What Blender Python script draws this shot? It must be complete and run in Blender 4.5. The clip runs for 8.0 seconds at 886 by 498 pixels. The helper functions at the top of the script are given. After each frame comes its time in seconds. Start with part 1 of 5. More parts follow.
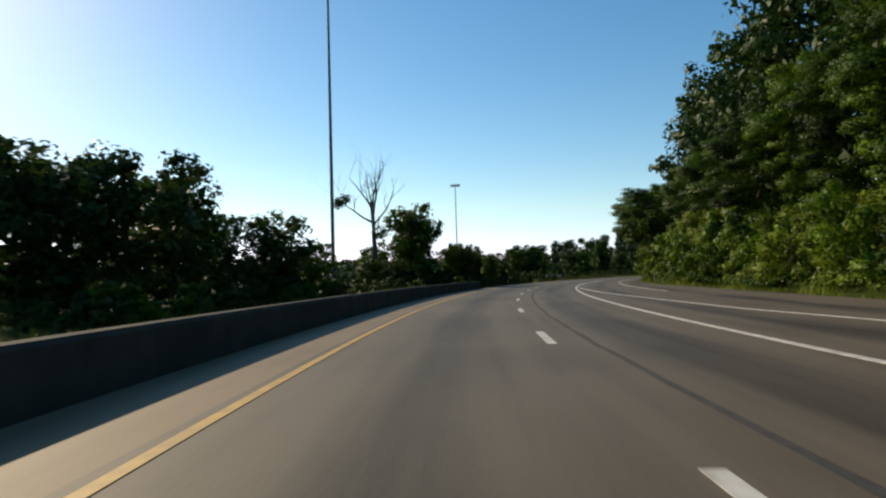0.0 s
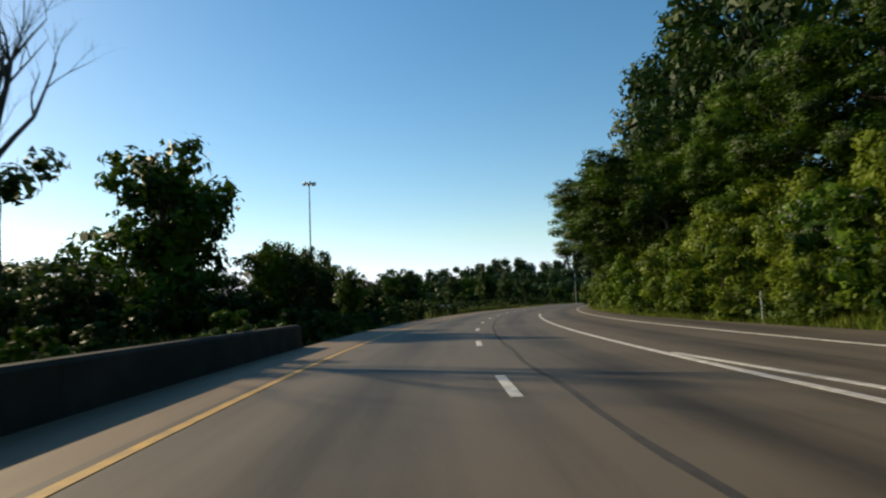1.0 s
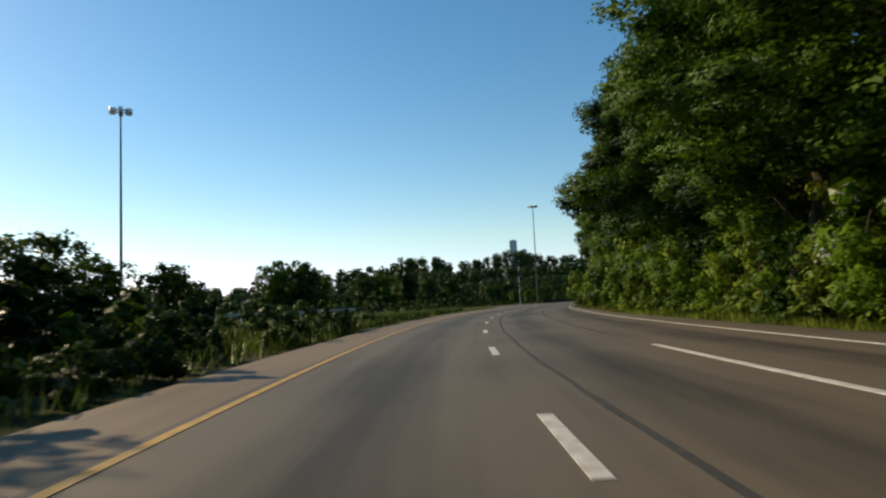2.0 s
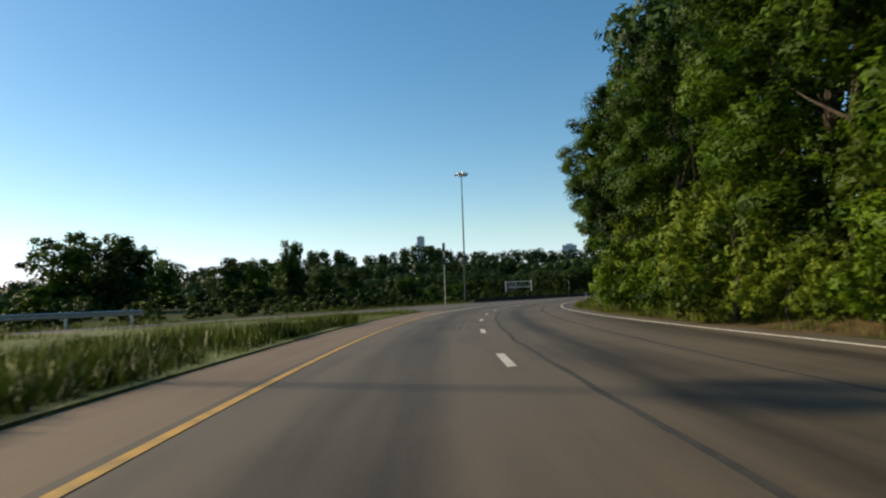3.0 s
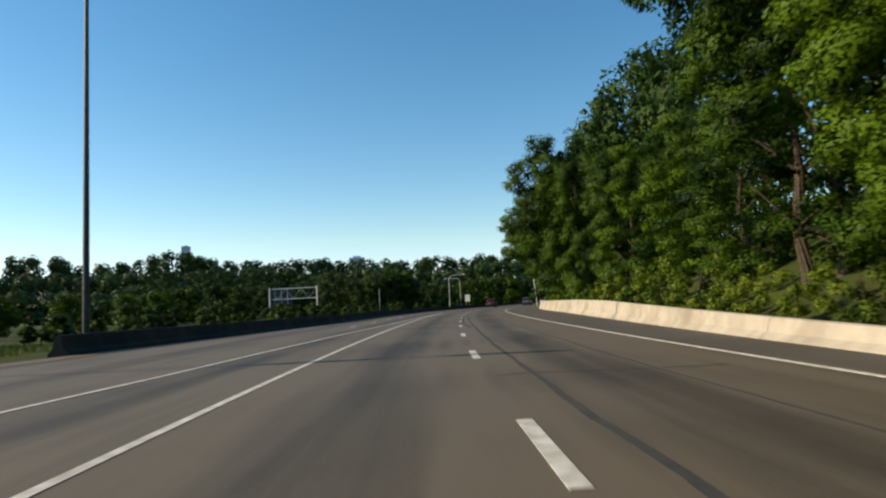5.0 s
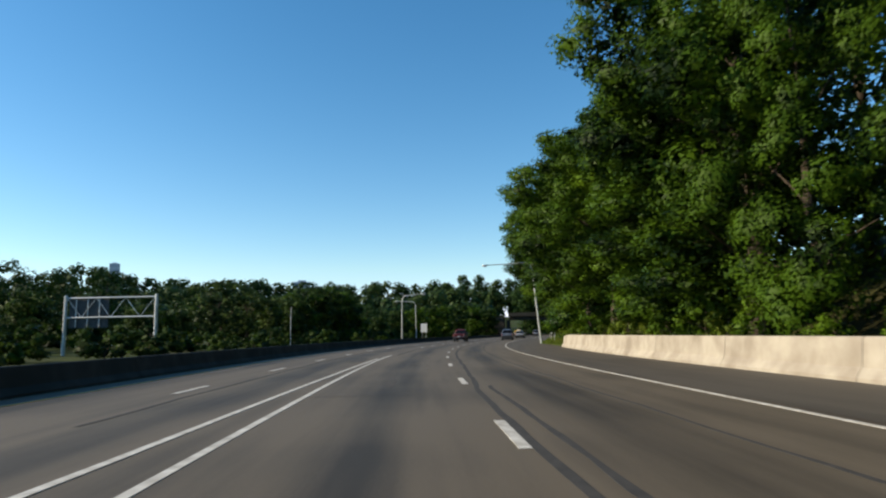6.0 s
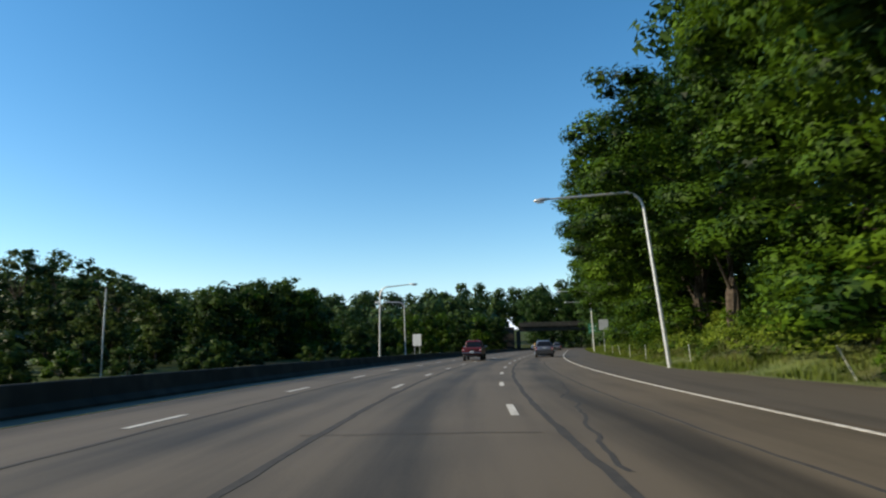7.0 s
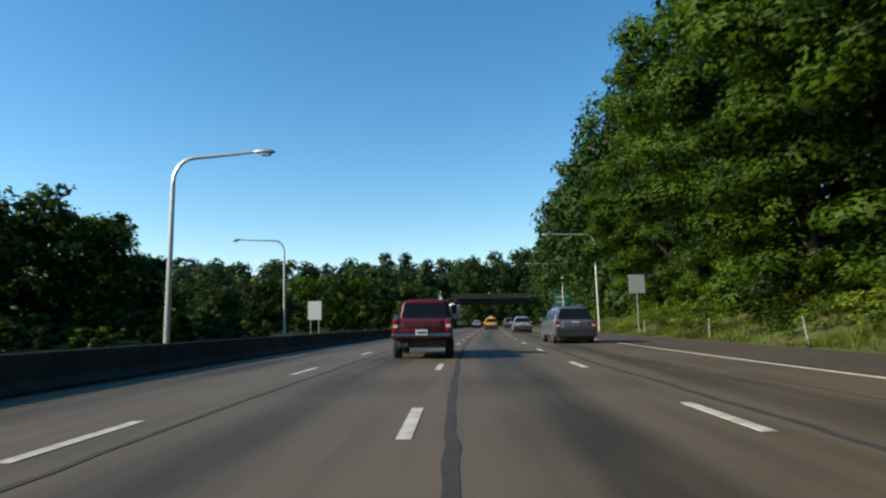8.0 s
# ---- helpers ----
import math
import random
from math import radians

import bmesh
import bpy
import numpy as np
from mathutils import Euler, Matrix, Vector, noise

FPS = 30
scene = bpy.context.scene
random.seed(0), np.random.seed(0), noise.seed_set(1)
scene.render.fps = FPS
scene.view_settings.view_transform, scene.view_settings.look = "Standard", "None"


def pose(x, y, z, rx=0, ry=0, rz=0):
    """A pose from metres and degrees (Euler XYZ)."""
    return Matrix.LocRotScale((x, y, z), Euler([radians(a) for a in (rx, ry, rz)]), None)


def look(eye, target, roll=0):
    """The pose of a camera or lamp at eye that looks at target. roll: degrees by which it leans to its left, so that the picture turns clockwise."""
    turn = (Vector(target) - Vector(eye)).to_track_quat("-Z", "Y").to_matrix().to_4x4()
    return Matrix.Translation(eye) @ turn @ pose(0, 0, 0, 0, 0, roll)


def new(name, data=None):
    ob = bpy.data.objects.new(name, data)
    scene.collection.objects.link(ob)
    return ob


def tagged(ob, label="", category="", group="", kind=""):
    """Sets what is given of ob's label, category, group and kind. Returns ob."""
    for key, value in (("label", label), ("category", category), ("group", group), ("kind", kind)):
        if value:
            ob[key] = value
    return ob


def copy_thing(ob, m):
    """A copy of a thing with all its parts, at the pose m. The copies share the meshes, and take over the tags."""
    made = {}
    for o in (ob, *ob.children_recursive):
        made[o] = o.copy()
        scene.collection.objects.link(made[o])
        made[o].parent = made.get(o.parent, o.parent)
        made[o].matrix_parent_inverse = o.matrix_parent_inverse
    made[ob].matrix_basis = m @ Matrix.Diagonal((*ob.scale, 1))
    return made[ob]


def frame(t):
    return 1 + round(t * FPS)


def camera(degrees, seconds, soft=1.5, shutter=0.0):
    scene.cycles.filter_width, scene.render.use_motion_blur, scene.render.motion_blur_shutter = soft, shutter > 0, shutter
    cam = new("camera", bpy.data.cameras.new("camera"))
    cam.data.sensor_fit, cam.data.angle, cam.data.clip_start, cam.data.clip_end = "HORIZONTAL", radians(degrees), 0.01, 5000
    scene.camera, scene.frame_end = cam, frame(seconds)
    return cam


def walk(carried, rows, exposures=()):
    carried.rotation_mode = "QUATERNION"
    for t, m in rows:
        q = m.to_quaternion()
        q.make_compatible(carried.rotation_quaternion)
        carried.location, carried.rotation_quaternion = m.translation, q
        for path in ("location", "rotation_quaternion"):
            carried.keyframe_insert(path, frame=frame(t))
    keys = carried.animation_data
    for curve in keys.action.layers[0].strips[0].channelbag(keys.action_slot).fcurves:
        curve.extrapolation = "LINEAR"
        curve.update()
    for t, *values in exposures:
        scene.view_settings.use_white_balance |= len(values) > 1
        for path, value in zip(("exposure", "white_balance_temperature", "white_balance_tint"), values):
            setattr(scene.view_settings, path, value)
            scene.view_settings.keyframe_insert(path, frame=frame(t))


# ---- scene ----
# The highway's centre line (the dashed line right of the start lane): bend per metre at knots along it.
KNOT_STEP = 50 * 7.8 / 12.19
BENDS = (5.38, 4.88, 4.38, 4.72, 3.56, 4.29, 6.48, 1.98, 0.73, 3.82, 2.49, 1.0, 0.0, 0.0, 0.5, 1.0)
RUN = np.arange(-60.0, 520.0, 0.5)
_bend = np.interp(RUN, (np.arange(len(BENDS)) - 1) * KNOT_STEP, np.array(BENDS) * 1e-3)
_turn = np.concatenate([[0], np.cumsum((_bend[1:] + _bend[:-1]) / 2 * 0.5)])
_zero = int(np.argmin(abs(RUN)))
HEADING = _turn - _turn[_zero]
_mid = (HEADING[1:] + HEADING[:-1]) / 2
LINE_X = np.concatenate([[0], np.cumsum(np.sin(_mid) * 0.5)])
LINE_Y = np.concatenate([[0], np.cumsum(np.cos(_mid) * 0.5)])
LINE_X, LINE_Y = LINE_X - LINE_X[_zero], LINE_Y - LINE_Y[_zero]


def heading(s):
    """Compass heading of the road at s metres, clockwise from +y, in radians."""
    return float(np.interp(s, RUN, HEADING))


def spot(s, d, z=0.0):
    """World place at s metres along the road, d metres to the right of its dashed line."""
    a = heading(s)
    return Vector((float(np.interp(s, RUN, LINE_X)) + d * math.cos(a), float(np.interp(s, RUN, LINE_Y)) - d * math.sin(a), z))


def on_road(s, d, z=0.0, turn=0.0):
    """A pose at that place whose y axis runs along the road."""
    p = spot(s, d, z)
    return pose(p.x, p.y, p.z, 0, 0, -math.degrees(heading(s)) + turn)


# ---- camera ----
cam = camera(69.5, 8.0, soft=2.2, shutter=0.08)
# seconds, metres along, metres right, height, yaw to the right of the road, pitch up, roll
DRIVE = (
    (0.0, 11.86, -1.24, 0.98, -0.45, 2.53, -1.66),
    (0.5, 28.68, -1.13, 1.04, 2.85, 3.65, -2.36),
    (1.0, 45.54, -0.88, 0.97, 2.43, 4.92, -2.20),
    (1.5, 62.78, -0.79, 0.97, 1.44, 5.79, -2.45),
    (1.7, 69.85, -0.74, 0.94, 1.05, 5.10, -2.58),
    (2.8, 106.60, -1.09, 1.00, 1.78, 4.25, -2.50),
    (3.0, 113.68, -1.07, 0.97, 2.24, 4.26, -1.90),
    (3.5, 130.39, -0.75, 0.96, 2.48, 5.12, -3.38),
    (4.0, 147.45, -0.33, 0.87, 1.75, 1.58, -3.74),
    (4.5, 164.18, -0.49, 0.84, 1.25, 4.72, -3.94),
    (4.7, 170.60, -0.60, 0.91, 1.80, 4.45, -3.40),
    (5.8, 210.60, -1.10, 1.05, 3.00, 6.80, -0.95),
    (6.0, 217.60, -1.02, 1.07, 2.80, 7.60, -1.05),
    (6.5, 234.75, -0.56, 1.09, 1.97, 9.33, -1.04),
    (7.0, 252.33, -0.79, 1.07, -0.52, 8.84, -1.31),
    (7.5, 270.66, -1.78, 1.00, -2.13, 7.01, -0.62),
    (8.0, 288.44, -2.62, 0.93, -0.30, 6.70, -0.93),
)


def glide(t, column):
    """One column of the drive at t seconds, smoothly between its rows (Catmull-Rom)."""
    i = max(k for k in range(len(DRIVE) - 1) if DRIVE[k][0] <= t or k == 0)
    rows = [DRIVE[min(max(i + k, 0), len(DRIVE) - 1)] for k in (-1, 0, 1, 2)]
    (t0, a), (t1, b), (t2, c), (t3, e) = [(r[0], r[column]) for r in rows]
    u, w = (t - t1) / (t2 - t1), t2 - t1
    m1 = (c - a) / (t2 - t0) * w if t2 > t0 else 0
    m2 = (e - b) / (t3 - t1) * w if t3 > t1 else 0
    if column == 1 and i == 0:
        m1 = c - b
    if column == 1 and i == len(DRIVE) - 2:
        m2 = c - b
    return (2 * u**3 - 3 * u**2 + 1) * b + (u**3 - 2 * u**2 + u) * m1 + (3 * u**2 - 2 * u**3) * c + (u**3 - u**2) * m2


def drive_pose(t):
    s, d, h, yaw, pitch, roll = [glide(t, k) for k in range(1, 7)]
    eye = spot(s, d, h)
    a, p = heading(s) + radians(yaw), radians(pitch)
    way = Vector((math.sin(a) * math.cos(p), math.cos(a) * math.cos(p), math.sin(p)))
    return look(eye, eye + way * 10, roll)


walk(cam, [(k / 10, drive_pose(k / 10)) for k in range(81)],
     exposures=((0.0, -0.02, 7300, 10), (1.7, 0.06, 7500, 10), (3.6, 0.13, 7450, 10), (4.7, 0.30, 7400, 10), (6.0, 0.30, 6700, 9), (8.0, 0.36, 6550, 8)))

# ---- sky and sun ----
SUN_AZ, SUN_EL = -40.0, 27.0  # clockwise from +y; degrees
world = bpy.data.worlds.new("sky")
scene.world = world
world.use_nodes = True
_n = world.node_tree.nodes
_sky = _n.new("ShaderNodeTexSky")
_sky.sky_type, _sky.sun_disc = "NISHITA", False
_sky.sun_elevation, _sky.sun_rotation = radians(SUN_EL), radians(SUN_AZ)
_sky.altitude, _sky.air_density, _sky.dust_density, _sky.ozone_density = 200, 1.0, 0.25, 1.6
_deep = _n.new("ShaderNodeHueSaturation")
_deep.inputs["Saturation"].default_value, _deep.inputs["Hue"].default_value = 1.34, 0.494
_rgb, _hazy, _joined = _n.new("ShaderNodeSeparateColor"), _n.new("ShaderNodeMath"), _n.new("ShaderNodeCombineColor")
_hazy.operation = "MAXIMUM"
_blue = _n.new("ShaderNodeMath")
_blue.operation = "MULTIPLY"
_blue.inputs[1].default_value = 1.12  # haze keeps the horizon pale blue
world.node_tree.links.new(_rgb.outputs[1], _blue.inputs[0])
world.node_tree.links.new(_sky.outputs[0], _rgb.inputs[0])
world.node_tree.links.new(_rgb.outputs[0], _joined.inputs[0])
world.node_tree.links.new(_rgb.outputs[1], _joined.inputs[1])
world.node_tree.links.new(_blue.outputs[0], _hazy.inputs[0])
world.node_tree.links.new(_rgb.outputs[2], _hazy.inputs[1])
world.node_tree.links.new(_hazy.outputs[0], _joined.inputs[2])
world.node_tree.links.new(_joined.outputs[0], _deep.inputs["Color"])
_clear = _n.new("ShaderNodeMix")
_clear.data_type, _clear.blend_type = "RGBA", "MULTIPLY"
_clear.inputs[0].default_value, _clear.inputs[7].default_value = 1.0, (1.0, 0.985, 1.0, 1)
world.node_tree.links.new(_deep.outputs[0], _clear.inputs[6])
world.node_tree.links.new(_clear.outputs[2], _n["Background"].inputs[0])
_n["Background"].inputs[1].default_value = 0.15
sun = new("sun", bpy.data.lights.new("sun", "SUN"))
sun.data.energy, sun.data.angle, sun.data.color = 4.9, radians(0.9), (1.0, 0.87, 0.66)
_el, _az = radians(SUN_EL), radians(SUN_AZ)
_to_sun = Vector((math.sin(_az) * math.cos(_el), math.cos(_az) * math.cos(_el), math.sin(_el)))
sun.matrix_world = look(_to_sun * 200, (0, 0, 0))

# ---- materials ----


def material(name, colour, colour2, scale=3.0, rough=0.7, bump=0.2, fine=40.0, metal=0.0, stain=None, stain_scale=0.3, coords="Object", vary=0.0):
    """Two-scale procedural surface: colours mixed by noise, an optional broad stain, fine grain as bump."""
    m = bpy.data.materials.new(name)
    m.use_nodes = True
    t, links = m.node_tree.nodes, m.node_tree.links
    shader = t["Principled BSDF"]
    where = t.new("ShaderNodeTexCoord").outputs[coords]
    n1 = t.new("ShaderNodeTexNoise")
    n1.inputs["Scale"].default_value, n1.inputs["Detail"].default_value = scale, 6
    links.new(where, n1.inputs["Vector"])
    ramp = t.new("ShaderNodeValToRGB")
    ramp.color_ramp.elements[0].position, ramp.color_ramp.elements[1].position = 0.32, 0.68
    ramp.color_ramp.elements[0].color, ramp.color_ramp.elements[1].color = (*colour, 1), (*colour2, 1)
    links.new(n1.outputs["Fac"], ramp.inputs[0])
    out = ramp.outputs[0]
    if stain:
        n2 = t.new("ShaderNodeTexNoise")
        n2.inputs["Scale"].default_value, n2.inputs["Detail"].default_value = stain_scale, 4
        links.new(where, n2.inputs["Vector"])
        r2 = t.new("ShaderNodeValToRGB")
        r2.color_ramp.elements[0].position, r2.color_ramp.elements[1].position = 0.45, 0.7
        links.new(n2.outputs["Fac"], r2.inputs[0])
        mix = t.new("ShaderNodeMix")
        mix.data_type = "RGBA"
        links.new(r2.outputs[0], mix.inputs[0])
        links.new(out, mix.inputs[6])
        mix.inputs[7].default_value = (*stain, 1)
        out = mix.outputs[2]
    if vary:
        info, hsv = t.new("ShaderNodeObjectInfo"), t.new("ShaderNodeHueSaturation")
        span = t.new("ShaderNodeMapRange")
        span.inputs[3].default_value, span.inputs[4].default_value = 1 - vary, 1 + vary
        links.new(info.outputs["Random"], span.inputs[0])
        links.new(span.outputs[0], hsv.inputs["Value"])
        links.new(out, hsv.inputs["Color"])
        out = hsv.outputs[0]
    links.new(out, shader.inputs["Base Color"])
    shader.inputs["Roughness"].default_value, shader.inputs["Metallic"].default_value = rough, metal
    if bump:
        n3 = t.new("ShaderNodeTexNoise")
        n3.inputs["Scale"].default_value, n3.inputs["Detail"].default_value = fine, 3
        links.new(where, n3.inputs["Vector"])
        b = t.new("ShaderNodeBump")
        b.inputs["Strength"].default_value, b.inputs["Distance"].default_value = bump, 0.02
        links.new(n3.outputs["Fac"], b.inputs["Height"])
        links.new(b.outputs[0], shader.inputs["Normal"])
    return m


def leaf_material(name, dark, light, glow_share=0.30, grain=0.36):
    """Leaves: colour varied leaf by leaf, tree by tree and in broad drifts that paint sunlit clumps and dark hollows;
    some light comes through.
    """
    m = bpy.data.materials.new(name)
    m.use_nodes = True
    t, links = m.node_tree.nodes, m.node_tree.links
    shader = t["Principled BSDF"]
    geo, info = t.new("ShaderNodeNewGeometry"), t.new("ShaderNodeObjectInfo")
    # Broad noise puts lit clumps and shaded hollows into the leaf colour.
    lit_drift = t.new("ShaderNodeTexNoise")
    lit_drift.inputs["Scale"].default_value = 0.42
    links.new(geo.outputs["Position"], lit_drift.inputs["Vector"])
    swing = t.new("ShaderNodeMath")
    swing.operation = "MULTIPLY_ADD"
    links.new(lit_drift.outputs["Fac"], swing.inputs[0])
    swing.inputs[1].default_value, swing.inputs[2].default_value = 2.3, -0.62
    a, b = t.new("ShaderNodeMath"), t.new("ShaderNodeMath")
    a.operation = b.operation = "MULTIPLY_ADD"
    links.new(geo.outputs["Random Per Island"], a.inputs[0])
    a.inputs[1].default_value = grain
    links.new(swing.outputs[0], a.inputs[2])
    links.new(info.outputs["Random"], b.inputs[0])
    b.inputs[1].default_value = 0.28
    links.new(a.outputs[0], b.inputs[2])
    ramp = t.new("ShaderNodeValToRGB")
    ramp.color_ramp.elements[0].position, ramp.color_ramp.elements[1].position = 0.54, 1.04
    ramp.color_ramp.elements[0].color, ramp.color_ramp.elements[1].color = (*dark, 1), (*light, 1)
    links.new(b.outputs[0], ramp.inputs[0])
    links.new(ramp.outputs[0], shader.inputs["Base Color"])
    shader.inputs["Roughness"].default_value = 0.5
    shader.inputs["Specular IOR Level"].default_value = 0.10
    glow = t.new("ShaderNodeBsdfTranslucent")
    links.new(ramp.outputs[0], glow.inputs["Color"])
    mix = t.new("ShaderNodeMixShader")
    mix.inputs[0].default_value = glow_share
    links.new(shader.outputs[0], mix.inputs[1])
    links.new(glow.outputs[0], mix.inputs[2])
    links.new(mix.outputs[0], t["Material Output"].inputs["Surface"])
    return m


def road_material(name, base, light, lane):
    """Worn asphalt with u across and v along the road in metres: oil-dark lane middles, long streaks, grit."""
    m = bpy.data.materials.new(name)
    m.use_nodes = True
    t, links = m.node_tree.nodes, m.node_tree.links
    shader = t["Principled BSDF"]

    def calc(op, a, b=None, c=None):
        n = t.new("ShaderNodeMath")
        n.operation = op
        for k, v in enumerate((a, b, c)):
            if v is None:
                continue
            if isinstance(v, (int, float)):
                n.inputs[k].default_value = v
            else:
                links.new(v, n.inputs[k])
        return n.outputs[0]

    uv = t.new("ShaderNodeTexCoord").outputs["UV"]
    xyz = t.new("ShaderNodeSeparateXYZ")
    links.new(uv, xyz.inputs[0])
    across = calc("DIVIDE", xyz.outputs[0], lane)
    phase = calc("ABSOLUTE", calc("SUBTRACT", calc("FRACT", across), 0.5))
    middle = t.new("ShaderNodeMapRange")
    middle.interpolation_type = "SMOOTHSTEP"
    middle.inputs[1].default_value, middle.inputs[2].default_value = 0.30, 0.02
    links.new(phase, middle.inputs[0])
    stretch = t.new("ShaderNodeMapping")
    stretch.inputs["Scale"].default_value = (1.0, 0.05, 1.0)
    links.new(uv, stretch.inputs["Vector"])
    streak = t.new("ShaderNodeTexNoise")
    streak.inputs["Scale"].default_value, streak.inputs["Detail"].default_value = 2.2, 5
    links.new(stretch.outputs[0], streak.inputs["Vector"])
    blotch = t.new("ShaderNodeTexNoise")
    blotch.inputs["Scale"].default_value, blotch.inputs["Detail"].default_value = 0.22, 6
    links.new(uv, blotch.inputs["Vector"])
    grit = t.new("ShaderNodeTexNoise")
    grit.inputs["Scale"].default_value, grit.inputs["Detail"].default_value = 28, 4
    links.new(uv, grit.inputs["Vector"])
    fac = calc("MULTIPLY_ADD", middle.outputs[0], -0.34, calc("MULTIPLY_ADD", streak.outputs["Fac"], 0.85, calc("MULTIPLY_ADD", blotch.outputs["Fac"], 0.7, calc("MULTIPLY", grit.outputs["Fac"], 0.35))))
    ramp = t.new("ShaderNodeValToRGB")
    ramp.color_ramp.elements[0].position, ramp.color_ramp.elements[1].position = 0.46, 1.14
    ramp.color_ramp.elements[0].color, ramp.color_ramp.elements[1].color = (*base, 1), (*light, 1)
    links.new(fac, ramp.inputs[0])
    links.new(ramp.outputs[0], shader.inputs["Base Color"])
    shader.inputs["Roughness"].default_value = 0.72
    shader.inputs["Specular IOR Level"].default_value = 0.30
    b = t.new("ShaderNodeBump")
    b.inputs["Strength"].default_value, b.inputs["Distance"].default_value = 0.25, 0.01
    links.new(grit.outputs["Fac"], b.inputs["Height"])
    links.new(b.outputs[0], shader.inputs["Normal"])
    return m


def paint(name, colour, rough=0.35, metal=0.0, coat=0.0):
    m = material(name, colour, tuple(c * 0.88 for c in colour), scale=9, rough=rough, bump=0.03, fine=120, metal=metal)
    m.node_tree.nodes["Principled BSDF"].inputs["Coat Weight"].default_value = coat
    return m


ASPHALT = road_material("worn asphalt", (0.036, 0.0285, 0.0195), (0.122, 0.096, 0.065), 3.03)
SHOULDER_TAN = road_material("sandy shoulder asphalt", (0.0943, 0.064, 0.0369), (0.1927, 0.1328, 0.0771), 40.0)
SHOULDER_DARK = road_material("fresh dark asphalt", (0.0357, 0.0306, 0.0247), (0.0892, 0.0748, 0.0578), 40.0)
STAIN = material("oil-stained asphalt", (0.0391, 0.0323, 0.0255), (0.0723, 0.0595, 0.0442), scale=3, rough=0.85, bump=0.3, fine=40)
TYRE_MARK = material("rubber-darkened asphalt", (0.0515, 0.0407, 0.0282), (0.0871, 0.0689, 0.0473), scale=2, rough=0.8, bump=0.2, fine=40)
TAR = material("sealing tar", (0.020, 0.018, 0.016), (0.045, 0.040, 0.035), scale=6, rough=0.92, bump=0.3, fine=30)
WHITE_LINE = material("worn white road paint", (0.6536, 0.6278, 0.5676), (0.3612, 0.3268, 0.2752), scale=5, rough=0.7, bump=0.2, fine=60)
YELLOW_LINE = material("worn yellow road paint", (0.5676, 0.3096, 0.043), (0.3096, 0.1892, 0.0516), scale=4, rough=0.7, bump=0.2, fine=60)
CONCRETE = material("pale barrier concrete", (0.448, 0.392, 0.304), (0.368, 0.312, 0.24), scale=2.5, rough=0.85, bump=0.25, fine=50, stain=(0.264, 0.216, 0.16), stain_scale=0.9)
# Weathered, with the shade on the walls' roadward side darkened into the colour.
OLD_SHADE_CONCRETE = material("shade-dark weathered concrete", (0.0702, 0.0648, 0.0549), (0.0414, 0.0387, 0.0324), scale=1.6, rough=0.9, bump=0.35, fine=35, stain=(0.0405, 0.0396, 0.0324), stain_scale=0.5)
SOIL = material("meadow soil", (0.0255, 0.0408, 0.0085), (0.0595, 0.0782, 0.0153), scale=0.5, rough=0.95, bump=0.6, fine=9, stain=(0.051, 0.0425, 0.0213), stain_scale=0.06)
MEADOW = material("grassy turf", (0.0723, 0.1062, 0.0204), (0.1318, 0.1615, 0.034), scale=1.1, rough=0.95, bump=0.8, fine=16, stain=(0.1105, 0.0978, 0.0425), stain_scale=0.35)
CLAY = material("bare clay bank", (0.1558, 0.0779, 0.0312), (0.2378, 0.1271, 0.0558), scale=1.6, rough=0.95, bump=0.9, fine=7, stain=(0.1066, 0.082, 0.041), stain_scale=0.8)
DIRT = material("verge dirt", (0.0779, 0.0508, 0.0262), (0.1558, 0.1025, 0.0533), scale=2.2, rough=0.95, bump=0.8, fine=14, stain=(0.0492, 0.0574, 0.0164), stain_scale=0.7)
BARK = material("grey-brown bark", (0.055, 0.042, 0.032), (0.10, 0.08, 0.06), scale=5, rough=0.95, bump=0.9, fine=18)
DEAD_BARK = material("bleached dead bark", (0.05, 0.043, 0.036), (0.09, 0.08, 0.067), scale=4, rough=0.95, bump=0.7, fine=16)
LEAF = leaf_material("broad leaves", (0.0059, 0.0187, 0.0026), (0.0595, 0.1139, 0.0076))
# Brighter copy of the broad leaves, with sunlight put into its colour.
LEAF_SUNNY = leaf_material("sun-bright leaves and vines", (0.0119, 0.0374, 0.0034), (0.0952, 0.1666, 0.0102))
VINE = leaf_material("sunlit vines and undergrowth", (0.0391, 0.0731, 0.0076), (0.1573, 0.2082, 0.0204), 0.34)
# Dim, narrow copy of the leaves: shade and haze are put into the colour.
LEAF_SHADE = leaf_material("shaded woodland leaves", (0.018, 0.042, 0.008), (0.036, 0.072, 0.011), 0.18, 0.15)
# Darks raised and lights lowered, so the colour carries the haze over backlit trees.
LEAF_DARK = leaf_material("haze-lifted dark leaves", (0.0221, 0.046, 0.011), (0.0515, 0.0883, 0.0166), 0.34, 0.22)
LEAF_THIN = leaf_material("thin grey-green leaves", (0.027, 0.0495, 0.0144), (0.0765, 0.117, 0.0306), 0.4, 0.25)
LEAF_FAR = leaf_material("distant woods", (0.022, 0.044, 0.015), (0.056, 0.090, 0.024), 0.2, 0.2)
WEED = leaf_material("tall weeds", (0.0255, 0.0527, 0.0085), (0.1062, 0.1487, 0.0238), 0.3)
GRASS = leaf_material("roadside grass", (0.0638, 0.1105, 0.0136), (0.204, 0.2635, 0.0382), 0.3)
DRY_GRASS = leaf_material("seeding dry grass", (0.085, 0.0935, 0.0255), (0.204, 0.187, 0.068), 0.3)
